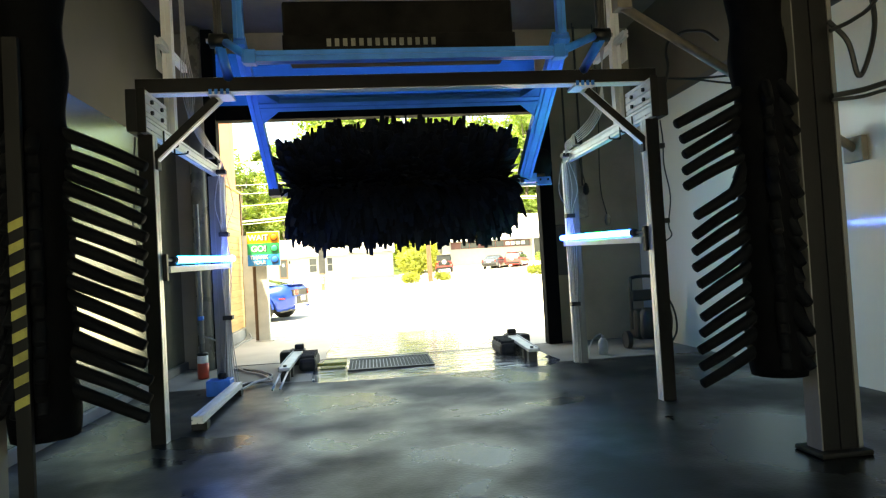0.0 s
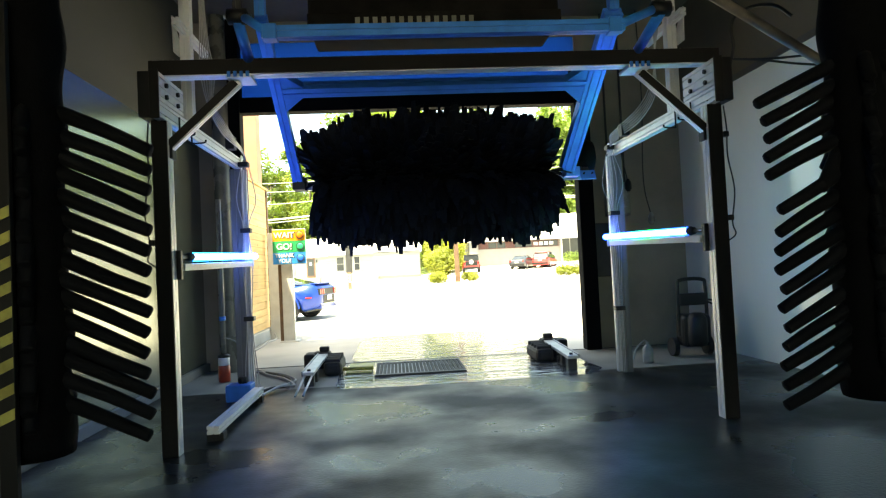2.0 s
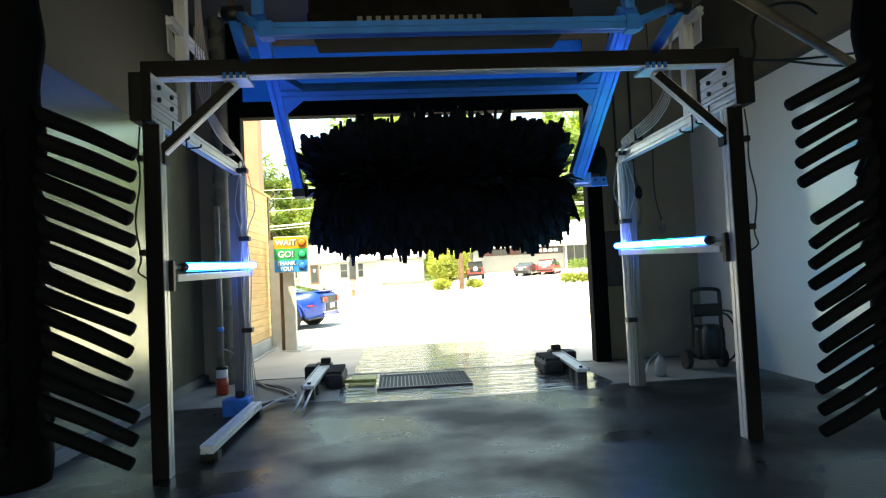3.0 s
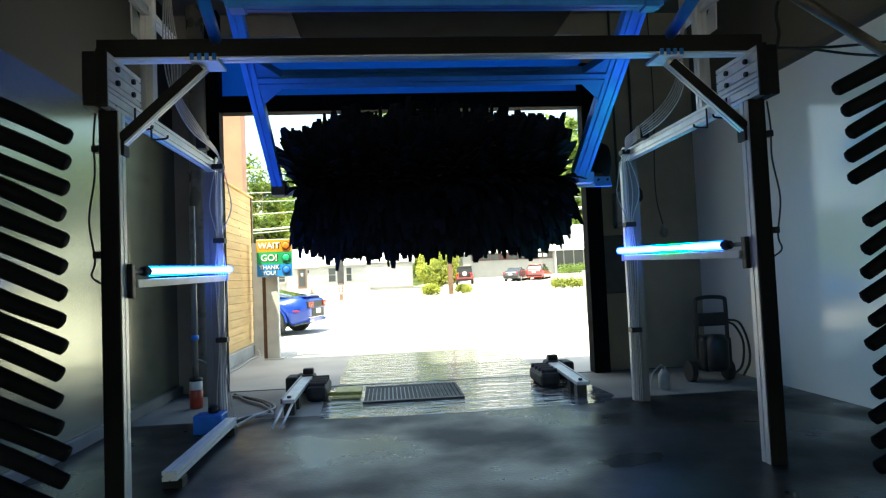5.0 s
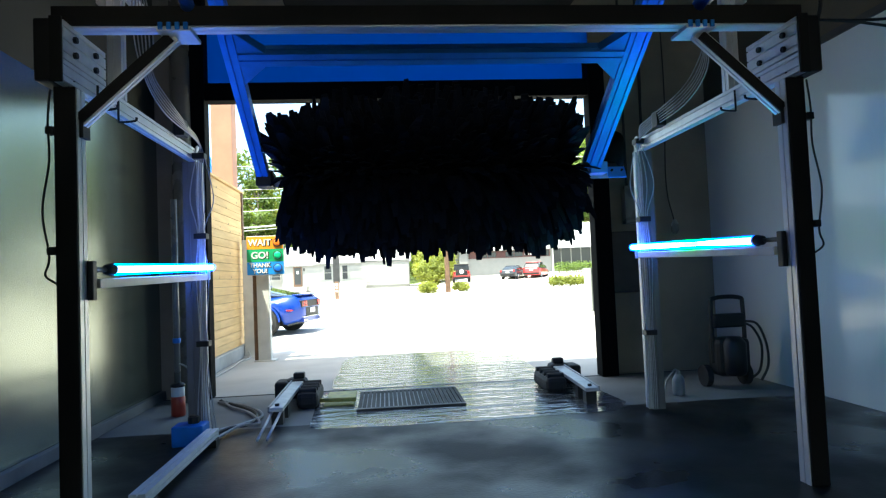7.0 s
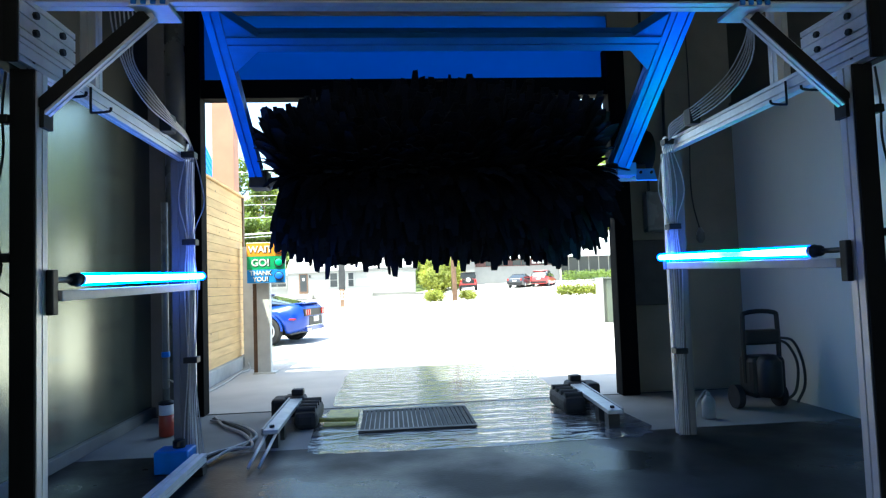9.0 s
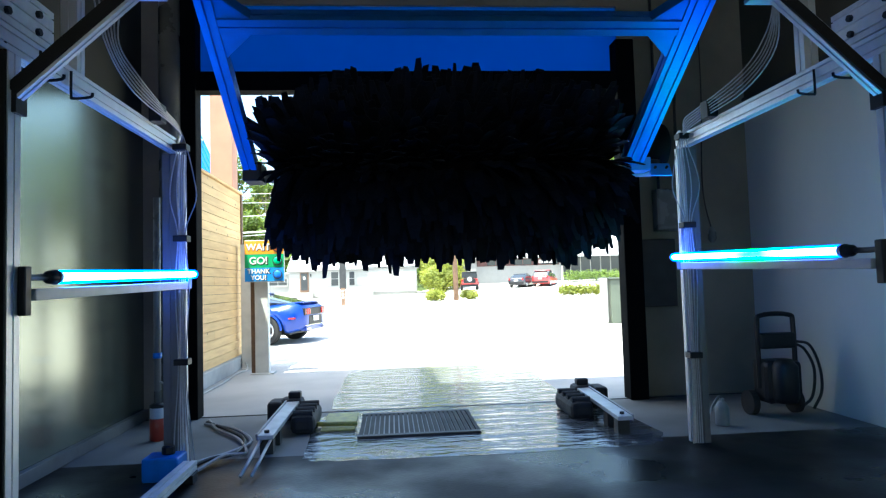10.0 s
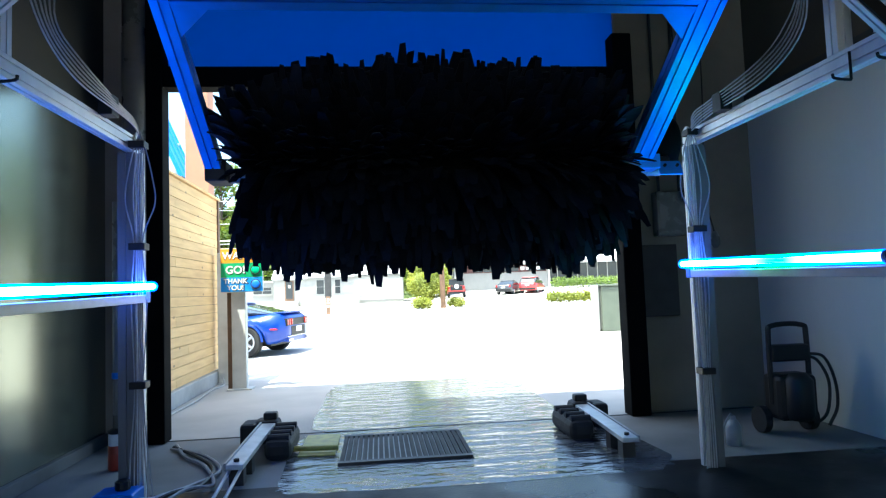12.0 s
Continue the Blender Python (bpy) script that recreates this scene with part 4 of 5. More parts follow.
M_WET.use_nodes = True
_n, _l = M_WET.node_tree.nodes, M_WET.node_tree.links
_b = _n["Principled BSDF"]
_b.inputs["Base Color"].default_value, _b.inputs["Roughness"].default_value = (0.12, 0.12, 0.115, 1), 0.05
_c, _m, _w, _p = _n.new("ShaderNodeTexCoord"), _n.new("ShaderNodeMapping"), _n.new("ShaderNodeTexNoise"), _n.new("ShaderNodeBump")
_m.inputs["Scale"].default_value = (1.4, 3.0, 1.0)
_w.inputs["Scale"].default_value, _w.inputs["Detail"].default_value = 2.4, 4.0
_p.inputs["Strength"].default_value, _p.inputs["Distance"].default_value = 1.0, 0.026
_l.new(_c.outputs["Object"], _m.inputs[0]), _l.new(_m.outputs[0], _w.inputs[0]), _l.new(_w.outputs[0], _p.inputs["Height"])
_l.new(_p.outputs[0], _b.inputs["Normal"])
M_LEAF = material("leaves", (0.19, 0.26, 0.06), 0.55, vary=0.3, scale=0.35, fine=3, bump=0, dark=(0.07, 0.11, 0.025), per_object=0.3)
M_LEAF2 = material("yellow_green_leaves", (0.30, 0.32, 0.06), 0.55, vary=0.25, scale=0.4, fine=3, bump=0, dark=(0.13, 0.17, 0.03), per_object=0.2)
for _mat, _tint in ((M_LEAF, (0.22, 0.32, 0.03, 1)), (M_LEAF2, (0.42, 0.44, 0.05, 1))):
    _n, _l = _mat.node_tree.nodes, _mat.node_tree.links
    _t, _x = _n.new("ShaderNodeBsdfTranslucent"), _n.new("ShaderNodeMixShader")
    _t.inputs[0].default_value, _x.inputs[0].default_value = _tint, 0.45
    _l.new(_n["Principled BSDF"].outputs[0], _x.inputs[1]), _l.new(_t.outputs[0], _x.inputs[2]), _l.new(_x.outputs[0], _n["Material Output"].inputs[0])
M_BARK = material("bark", (0.13, 0.10, 0.075), 0.9, vary=0.25, scale=3, fine=25, bump=0.4)
M_POLE = material("weathered_pole", (0.22, 0.13, 0.08), 0.85, vary=0.2, scale=4, fine=30)
M_GRASS = material("grass_bank", (0.09, 0.13, 0.03), 0.9, vary=0.3, scale=0.3, fine=6)

# Unseen slab, added outside the entrance; it bounces daylight into the bay.
tagged(finish("apron_entrance", bx(-9.0, 9.0, -14.0, Y0 - T, -0.24, -0.004), M_APRON), "unseen pale concrete apron added before the entrance", "pavement", kind="structure")
tagged(finish("apron", bx(-9.0, 9.0, 9.12, 13.2, -0.2, -0.004), M_APRON), "pale concrete apron in the shade before the exit", "pavement", kind="structure")


def lot_height(x, y):
    s = min(1, max(0, (y - 46) / 16))
    v = min(1, max(0, (y - 68) / 6))
    e = min(1, max(0, (x - 4) / 4))
    rise = (0.2 * s * s * (3 - 2 * s) + 0.5 * v * v * (3 - 2 * v)) * e
    if y > 84:
        rise += (1 - math.exp(-(y - 84) / 60)) * 22
    # the lot falls gently towards the exit and to one side
    return rise - 0.012 + (0.0122 * (x - 1.4) + 0.0049 * (y - 13.2)) * min(1, max(0, (y - 9) / 4))


bm = bmesh.new()
xs = [-400, -120, -60, -35, -20, -10, -5, 0, 4, 6, 8, 12, 20, 32, 50, 80, 140, 400]
ys = [-300, -60, -20, 0, 13.2, 20, 30, 40, 46, 50, 54, 58, 62, 66, 68, 69, 70, 71, 72, 73, 74, 76, 84, 90, 96, 104, 114, 130, 160, 220, 400, 900]
grid = [[bm.verts.new((x, y, lot_height(x, y) - (0.25 if y < 13 else 0))) for x in xs] for y in ys]
for a, b in zip(grid, grid[1:]):
    for i in range(len(xs) - 1):
        bm.faces.new((a[i], a[i + 1], b[i + 1], b[i]))
ground = tagged(finish("ground", bm, M_LOT), "sunlit pale concrete lot reaching the far road", "ground", kind="structure")
ground.data.materials.append(M_GRASS)
for p in ground.data.polygons:
    if p.center.y > 86 or abs(p.center.x) > 90:
        p.material_index = 1

# thin sheets of water
def puddle(cx, cy, hx, hy, z, seed, e=0.32):
    bm, rnd, rim = bmesh.new(), random.Random(seed), []
    for k in range(56):
        a = 2 * math.pi * k / 56
        c, s = math.cos(a), math.sin(a)
        r = 1 + rnd.uniform(-0.025, 0.025)
        rim.append(bm.verts.new((cx + hx * r * math.copysign(abs(c) ** e, c), cy + hy * r * math.copysign(abs(s) ** e, s), z)))
    bm.faces.new(rim)
    tagged(finish("water", bm, M_WET), "thin rippled sheet of water mirroring trees and sky", "water", kind="structure")


puddle(0.86, 10.62, 1.30, 1.70, 0.001, 8)
puddle(0.95, 8.15, 1.45, 0.93, 0.0015, 9, 0.25)
tagged(finish("threshold", bx(X0, X1, 9.10, 9.125, -0.05, 0.004), M_PAINTSTEEL), "dark joint at the exit threshold", "trim", kind="structure")

# low timber screen on a concrete kerb
screen = thing("timber_screen", "knotty pine plank screen with brown end trim on a concrete kerb", "fence")
part("kerb", bx(-2.46, -2.20, 9.38, 13.415, -0.004, 0.20), M_KERB, screen, bevel=0.01)
part("backing", bx(-2.40, -2.29, 9.40, 13.30, 0.20, 2.83), M_TRIM, screen)
part("end_trim", bx(-2.42, -2.24, 13.30, 13.40, 0.20, 2.86), M_TRIM, screen)
part("cap_board", bx(-2.43, -2.23, 9.40, 13.42, 2.862, 2.895), M_WOOD, screen, bevel=0.004)
screen_rows = 21

kerb_hose = thing("kerb_hose", "grey hose lying along the foot of the concrete kerb", "hose")
part("tube", hose(bmesh.new(), [(-1.75, 9.25, 0.012), (-2.02, 9.6, 0.012), (-2.10, 10.4, 0.012), (-2.08, 11.4, 0.012), (-2.12, 12.3, 0.012), (-2.06, 12.75, 0.012), (-2.12, 12.95, 0.10)], 0.014, 6, 6), M_CABLE, kerb_hose, smooth=True)

stub = thing("screen_post", "pale grey steel post at the end of the timber screen", "post", at=(-2.06, 13.05, 0))
part("column", bx(-0.13, 0.12, -0.08, 0.08, -0.004, 2.0), M_POST, stub, bevel=0.006)
part("foot_plate", bx(-0.18, 0.17, -0.13, 0.13, -0.003, 0.014), M_POST, stub)

post = thing("sign_post", "grey square steel post with a welded foot plate", "post", at=(-1.73, 12.28, 0))
part("column", bx(-0.10, 0.10, -0.0, 0.14, 0.0, 2.0), M_POST, post, bevel=0.008)
part("angle", bx(-0.16, -0.104, 0.02, 0.12, 0.0, 1.95), M_TRIM, post)
part("foot_plate", bx(-0.16, 0.18, -0.06, 0.2, -0.003, 0.015), M_POST, post)

M_ORANGE = material("orange_sign", (0.80, 0.32, 0.02), 0.5, vary=0.05, scale=4, fine=40, bump=0.02)
M_GREEN = material("green_sign", (0.02, 0.36, 0.13), 0.5, vary=0.05, scale=4, fine=40, bump=0.02)
M_SBLUE = material("blue_sign", (0.02, 0.26, 0.70), 0.5, vary=0.05, scale=4, fine=40, bump=0.02)
M_LETTER = material("white_letters", (0.75, 0.75, 0.73), 0.5, vary=0.03, scale=4, fine=40, bump=0.0)
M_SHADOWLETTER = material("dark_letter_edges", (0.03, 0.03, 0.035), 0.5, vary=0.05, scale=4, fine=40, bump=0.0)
M_ORANGELAMP = material("orange_lamp", (0.95, 0.22, 0.02), 0.5, vary=0.05, scale=9, fine=40, bump=0.0)
M_GREENLAMP = material("green_lamp", (0.02, 0.55, 0.24), 0.5, vary=0.05, scale=9, fine=40, bump=0.0)
M_BLUELAMP = material("blue_lamp", (0.02, 0.20, 0.9), 0.5, vary=0.05, scale=9, fine=40, bump=0.0)
sign = thing("traffic_sign", "orange, green and blue sign box reading wait, go, thank you", "sign", at=(-1.665, 12.24, 0))
sz0, sz1 = 1.385, 2.00
h = (sz1 - sz0) / 3
part("case", bx(-0.292, 0.292, -0.02, 0.035, sz0 - 0.008, sz1 + 0.008), M_POST, sign, bevel=0.006)
for k, (pm, lm, words, size) in enumerate(((M_SBLUE, M_BLUELAMP, ("THANK", "YOU!"), 0.095), (M_GREEN, M_GREENLAMP, ("GO!",), 0.15), (M_ORANGE, M_ORANGELAMP, ("WAIT",), 0.14))):
    z = sz0 + k * h
    part("panel", bx(-0.288, 0.288, -0.028, -0.02, z + 0.002, z + h - 0.002), pm, sign)
    part("lamp", lathe(bmesh.new(), [(0.058, 0), (0.058, 0.012), (0.04, 0.020), (0.015, 0.023)], 24, along((0.195, -0.028, z + h / 2), (0.195, -1, z + h / 2))[0]), lm, sign, smooth=False)
    part("lamp_ring", lathe(bmesh.new(), [(0.059, 0), (0.071, 0.002), (0.071, 0.012), (0.059, 0.012)], 24, along((0.195, -0.0282, z + h / 2), (0.195, -1, z + h / 2))[0]), M_SHADOWLETTER, sign)
    for j, wd in enumerate(words):
        zc = z + h / 2 + (0.047 - 0.095 * j if len(words) > 1 else 0)
        m = Matrix.Translation((-0.085, -0.031, zc)) @ pose(0, 0, 0, 90, 0, 0)
        letters("word", wd, size, M_LETTER, sign, m, 0.003, "white block letters")
        letters("word_edge", wd, size * 1.09, M_SHADOWLETTER, sign, Matrix.Translation((0.008, 0.0025, -0.006)) @ m, 0.001)

pillar = thing("brown_pillar", "tall rust-brown stucco pillar beyond the screen", "pillar", at=(-2.60, 13.63, 0))
part("shaft", bx(-0.185, 0.185, -0.18, 0.18, -0.01, 4.9), M_STUCCO, pillar, bevel=0.008)
part("plinth", bx(-0.21, 0.21, -0.205, 0.205, -0.01, 0.16), M_KERB, pillar, bevel=0.006)
awning = thing("blue_awning", "steep blue metal awning beyond the pillar and screen", "awning", at=(0, 16.0, 0))
sheet = part("sheet", extrude(bmesh.new(), [(-0.6, -0.025), (0.6, -0.025), (0.6, 0.025), (-0.6, 0.025)], (-4.30, 0, 5.65), (-3.44, 0, 3.66), up=(1, 0, 0)), M_BLUE, awning)
for k in range(4):
    part("seam", rod(bmesh.new(), (-4.275, -0.56 + 0.37 * k, 5.66), (-3.415, -0.56 + 0.37 * k, 3.67), 0.022, 8), M_BLUE, sheet)
part("gutter", bx(-3.50, -3.38, -0.62, 0.62, 3.58, 3.66), M_PAINTSTEEL, awning, bevel=0.01)
for y in (-0.5, 0.5):
    part("leg", bx(-3.86, -3.78, y - 0.04, y + 0.04, lot_height(-3.8, 16) - 0.02, 4.56), M_POST, awning)

cab = thing("utility_box", "grey-green metal utility cabinet on a pale pad", "utility box", at=(6.0, 18.4, lot_height(6.0, 18.4)))
M_CAB = material("grey_green_metal", (0.085, 0.10, 0.072), 0.5, vary=0.08, scale=3, fine=40)
part("pad", bx(-0.55, 0.75, -0.5, 0.6, 0, 0.08), M_KERB, cab)
part("body", bx(-0.30, 0.62, -0.36, 0.5, 0.08, 1.18), M_CAB, cab, bevel=0.02)
part("lid", bx(-0.34, 0.66, -0.40, 0.54, 1.181, 1.23), M_CAB, cab, bevel=0.015)
part("side_post", bx(-0.50, -0.36, -0.30, -0.1, 0.08, 1.22), M_WHITE, cab, bevel=0.01)


# ---- vehicles ----
M_TYRE = material("tyre", (0.02, 0.02, 0.02), 0.8, vary=0.2, scale=9, fine=60)
M_RIM = material("alloy_rim", (0.55, 0.55, 0.56), 0.3, 0.9, vary=0.05, scale=9, fine=60, bump=0.0)
M_CARBLUE = material("blue_car_paint", (0.004, 0.036, 0.27), 0.30, 0.1, vary=0.03, scale=3, fine=60, bump=0.0, coat=0.35, spec=0.4)
M_CARRED = material("red_car_paint", (0.50, 0.03, 0.03), 0.3, 0.1, vary=0.03, scale=3, fine=60, bump=0.0, coat=1.0)
M_CARGREY = material("grey_car_paint", (0.035, 0.037, 0.045), 0.3, 0.3, vary=0.03, scale=3, fine=60, bump=0.0, coat=1.0)
M_LAMPRED = material("red_tail_lamp", (0.45, 0.015, 0.012), 0.2, vary=0.05, scale=9, fine=60, bump=0.0, coat=0.6)
M_CHROME = material("chrome", (0.75, 0.75, 0.76), 0.15, 1.0, vary=0.03, scale=9, fine=60, bump=0.0)


def loft(bm, stations):
    """Rings of equal length, joined in turn, ends closed."""
    rings = [[bm.verts.new(p) for p in s] for s in stations]
    k = len(rings[0])
    for a, b in zip(rings, rings[1:]):
        for i in range(k):
            bm.faces.new((a[i], a[(i + 1) % k], b[(i + 1) % k], b[i]))
    bm.faces.new(rings[0][::-1]), bm.faces.new(rings[-1])
    return bm


def ring(x, z0, z1, w0, w1, r=0.08):
    """A rounded upright section at x: half widths w0 below and w1 above."""
    zm = z0 + 0.55 * (z1 - z0)
    half = [(w0 * 0.86, z0), (w0 * 0.97, z0 + r), (max(w0, w1) * 1.0, zm), (w1 * 0.99, z1 - r), (w1 * 0.90, z1 - r * 0.25), (w1 * 0.6, z1)]
    return [Vector((x, y, z)) for y, z in half] + [Vector((x, -y, z)) for y, z in half[::-1]]


def car(name, label, paint, body, cabin, roof, wheels, wheel_r, track, tail, m, spoiler=None, spare=None, top=None, category="car"):
    """Length runs along x, tail at -x. body and cabin: rows (x, z0, z1, half width below, above)."""
    c = thing(name, label, category)
    part("body", loft(bmesh.new(), [ring(*s) for s in body]), paint, c, smooth=True, bevel=0.0)
    part("windows", loft(bmesh.new(), [ring(*s, r=0.04) for s in cabin]), M_DARKGLASS, c, "dark tinted windows", smooth=False)
    part("roof", loft(bmesh.new(), [ring(*s, r=0.015) for s in roof]), top or paint, c, smooth=True)
    for x in wheels:
        for s in (-1, 1):
            y = s * track / 2
            w = part("wheel", lathe(bmesh.new(), [(wheel_r * 0.62, -0.11), (wheel_r * 0.93, -0.115), (wheel_r, -0.08), (wheel_r, 0.08), (wheel_r * 0.93, 0.115), (wheel_r * 0.62, 0.11)], 28, Matrix.Translation((x, y, wheel_r)) @ pose(0, 0, 0, 90, 0, 0)), M_TYRE, c, smooth=False)
            rim = bmesh.new()
            yy = y + s * 0.112
            rod(rim, (x, yy - s * 0.03, wheel_r), (x, yy - s * 0.02, wheel_r), wheel_r * 0.60, 24)
            for k in range(5):
                a = 2 * math.pi * k / 5
                rod(rim, (x, yy, wheel_r), (x + math.cos(a) * wheel_r * 0.6, yy, wheel_r + math.sin(a) * wheel_r * 0.6), 0.035, 6, 0.028)
            hose(rim, [(x + math.cos(2 * math.pi * k / 24) * wheel_r * 0.6, yy, wheel_r + math.sin(2 * math.pi * k / 24) * wheel_r * 0.6) for k in range(25)], 0.016, 5, smooth=False)
            part("rim", rim, M_RIM, w, "five-spoke alloy rim")
            arch_bm = bmesh.new()  # lip
            hose(arch_bm, [(x + math.cos(math.pi * k / 12) * wheel_r * 1.12, y + s * 0.085, wheel_r + math.sin(math.pi * k / 12) * wheel_r * 1.12) for k in range(13)], 0.028, 6, smooth=False)
            part("wheel_arch", arch_bm, paint, c)
    for nm, mat, b in tail:
        part(nm, bx(*b), mat, c, bevel=0.01)
    if spoiler:
        part("spoiler", bx(*spoiler), paint, c, bevel=0.015)
    if spare:
        x, z, r = spare
        sp = part("spare_wheel", lathe(bmesh.new(), [(r * 0.6, 0), (r, 0.02), (r, 0.2), (r * 0.6, 0.22)], 24, along((x, 0, z), (x - 1, 0, z))[0]), M_TYRE, c)
        part("spare_rim", rod(bmesh.new(), (x - 0.2, 0, z), (x - 0.225, 0, z), r * 0.6, 20), M_RIM, sp)
    c.matrix_basis = m
    return c


# blue coupe, tail towards the exit lane
coupe = car("coupe", "metallic blue two-door coupe parked with its tail towards the exit", M_CARBLUE,
    [(-2.37, 0.468, 0.774, 0.58, 0.56), (-2.32, 0.378, 0.882, 0.7, 0.66), (-2.18, 0.315, 0.963, 0.82, 0.76), (-2, 0.27, 0.972, 0.9, 0.81), (-1.93, 0.279, 0.963, 0.91, 0.82), (-1.89, 0.432, 0.959, 0.925, 0.825), (-1.77, 0.576, 0.954, 0.94, 0.83), (-1.5, 0.657, 0.936, 0.95, 0.85), (-1.23, 0.576, 0.918, 0.945, 0.86), (-1.11, 0.432, 0.909, 0.94, 0.87), (-1.07, 0.189, 0.9, 0.94, 0.87),
     (-0.4, 0.18, 0.873, 0.94, 0.88), (0.6, 0.18, 0.855, 0.94, 0.88), (0.87, 0.189, 0.846, 0.94, 0.87), (0.91, 0.432, 0.846, 0.94, 0.87), (1.03, 0.567, 0.837, 0.94, 0.87), (1.3, 0.639, 0.819, 0.94, 0.86), (1.57, 0.567, 0.792, 0.93, 0.85), (1.69, 0.432, 0.783, 0.92, 0.84), (1.73, 0.216, 0.774, 0.92, 0.83), (2.1, 0.225, 0.72, 0.88, 0.76), (2.38, 0.306, 0.594, 0.72, 0.64)],
    [(-1.95, 0.927, 0.977, 0.7, 0.64), (-1.55, 0.9, 1.071, 0.8, 0.62), (-0.95, 0.846, 1.21, 0.85, 0.59), (0, 0.828, 1.238, 0.87, 0.59), (1, 0.81, 0.882, 0.84, 0.72)],
    [(-1.1, 1.179, 1.21, 0.57, 0.55), (-0.5, 1.22, 1.264, 0.6, 0.57), (0.15, 1.215, 1.251, 0.6, 0.56)],
    (-1.5, 1.3), 0.345, 1.68,
    [("tail_lamp", M_LAMPRED, (-2.40 + 0.012 * k, -2.25, *sorted((e * (0.38 + 0.10 * k), e * (0.445 + 0.10 * k))), 0.69, 0.825)) for k in range(3) for e in (-1, 1)] +
    [
     ("rear_panel", M_BLACK, (-2.375, -2.25, -0.655, 0.655, 0.672, 0.84)), ("lower_grille", M_BLACK, (-2.38, -2.30, -0.42, 0.42, 0.45, 0.66)), ("plate", M_WHITEP, (-2.4, -2.35, -0.16, 0.16, 0.522, 0.648)), ("bumper", M_CARBLUE, (-2.36, -2.2, -0.56, 0.56, 0.306, 0.423)), ("bumper_lip", M_CHROME, (-2.385, -2.3, -0.58, 0.58, 0.427, 0.45)),
     ("exhaust", M_CHROME, (-2.43, -2.3, 0.44, 0.54, 0.324, 0.387)), ("exhaust", M_CHROME, (-2.43, -2.3, -0.54, -0.44, 0.324, 0.387)), ("side_marker", M_LAMPRED, (-2.2, -2.05, 0.8, 0.893, 0.594, 0.63)), ("side_marker", M_LAMPRED, (-2.2, -2.05, -0.893, -0.8, 0.594, 0.63)),
     ("underbody", M_BLACK, (-2, 2, -0.69, 0.69, 0.225, 0.558))],
    Matrix.Translation((-3.93, 18.75, lot_height(-3.3, 18.3))) @ pose(0, 0, 0, 0, 0, 166), spoiler=(-2.3, -2.1, -0.64, 0.64, 0.959, 0.986))
part("fuel_cap", rod(bmesh.new(), (-1.62, 0.925, 0.775), (-1.62, 0.93, 0.775), 0.06, 14), M_CARBLUE, coupe)

HATCH = ([(-2.25, 0.42, 0.95, 0.78, 0.78), (-2.18, 0.30, 1.08, 0.88, 0.86), (-1.4, 0.25, 1.06, 0.93, 0.90), (0, 0.22, 1.02, 0.93, 0.90), (1.0, 0.24, 1.0, 0.93, 0.88), (1.9, 0.26, 0.88, 0.88, 0.80), (2.25, 0.36, 0.72, 0.74, 0.68)],
         [(-2.12, 1.0, 1.12, 0.84, 0.80), (-1.75, 1.0, 1.62, 0.86, 0.70), (-0.2, 1.0, 1.66, 0.87, 0.70), (0.5, 0.98, 1.55, 0.86, 0.68), (1.25, 0.96, 1.02, 0.84, 0.74)],
         [(-1.9, 1.60, 1.66, 0.68, 0.64), (-0.6, 1.64, 1.71, 0.70, 0.66), (0.45, 1.55, 1.62, 0.68, 0.62)])
SEDAN = ([(-2.35, 0.42, 0.90, 0.76, 0.74), (-2.25, 0.30, 1.02, 0.86, 0.80), (-1.4, 0.24, 1.02, 0.91, 0.86), (0, 0.22, 0.96, 0.91, 0.88), (1.2, 0.24, 0.94, 0.91, 0.86), (2.0, 0.26, 0.82, 0.86, 0.78), (2.35, 0.36, 0.68, 0.74, 0.66)],
         [(-1.7, 0.95, 1.04, 0.80, 0.74), (-1.0, 0.94, 1.40, 0.84, 0.64), (0.1, 0.94, 1.43, 0.85, 0.64), (1.1, 0.92, 0.98, 0.82, 0.72)],
         [(-1.05, 1.385, 1.42, 0.62, 0.58), (-0.4, 1.41, 1.46, 0.63, 0.59), (0.15, 1.40, 1.44, 0.62, 0.58)])
JEEP = ([(-2.0, 0.52, 1.12, 0.76, 0.78), (-1.95, 0.48, 1.16, 0.80, 0.80), (0.4, 0.46, 1.14, 0.80, 0.80), (0.7, 0.48, 1.12, 0.78, 0.74), (1.9, 0.52, 1.06, 0.68, 0.62), (1.95, 0.56, 1.0, 0.64, 0.60)],
        [(-1.92, 1.10, 1.74, 0.76, 0.70), (0.2, 1.10, 1.76, 0.76, 0.70), (0.55, 1.10, 1.16, 0.75, 0.72)],
        [(-1.96, 1.72, 1.82, 0.74, 0.70), (-0.8, 1.74, 1.85, 0.75, 0.71), (0.3, 1.73, 1.81, 0.74, 0.70)])


def tails(x, z, w):
    return [("tail_lamp", M_LAMPRED, (x - 0.03, x + 0.1, w - 0.16, w, z, z + 0.22)), ("tail_lamp", M_LAMPRED, (x - 0.03, x + 0.1, -w, -w + 0.16, z, z + 0.22)),
            ("plate", M_WHITEP, (x - 0.03, x + 0.02, -0.2, 0.2, z - 0.1, z + 0.03)), ("bumper", M_BLACK, (x - 0.06, x + 0.2, -w, w, 0.36, 0.56))]


FAR_Z = 0.7 - 0.012
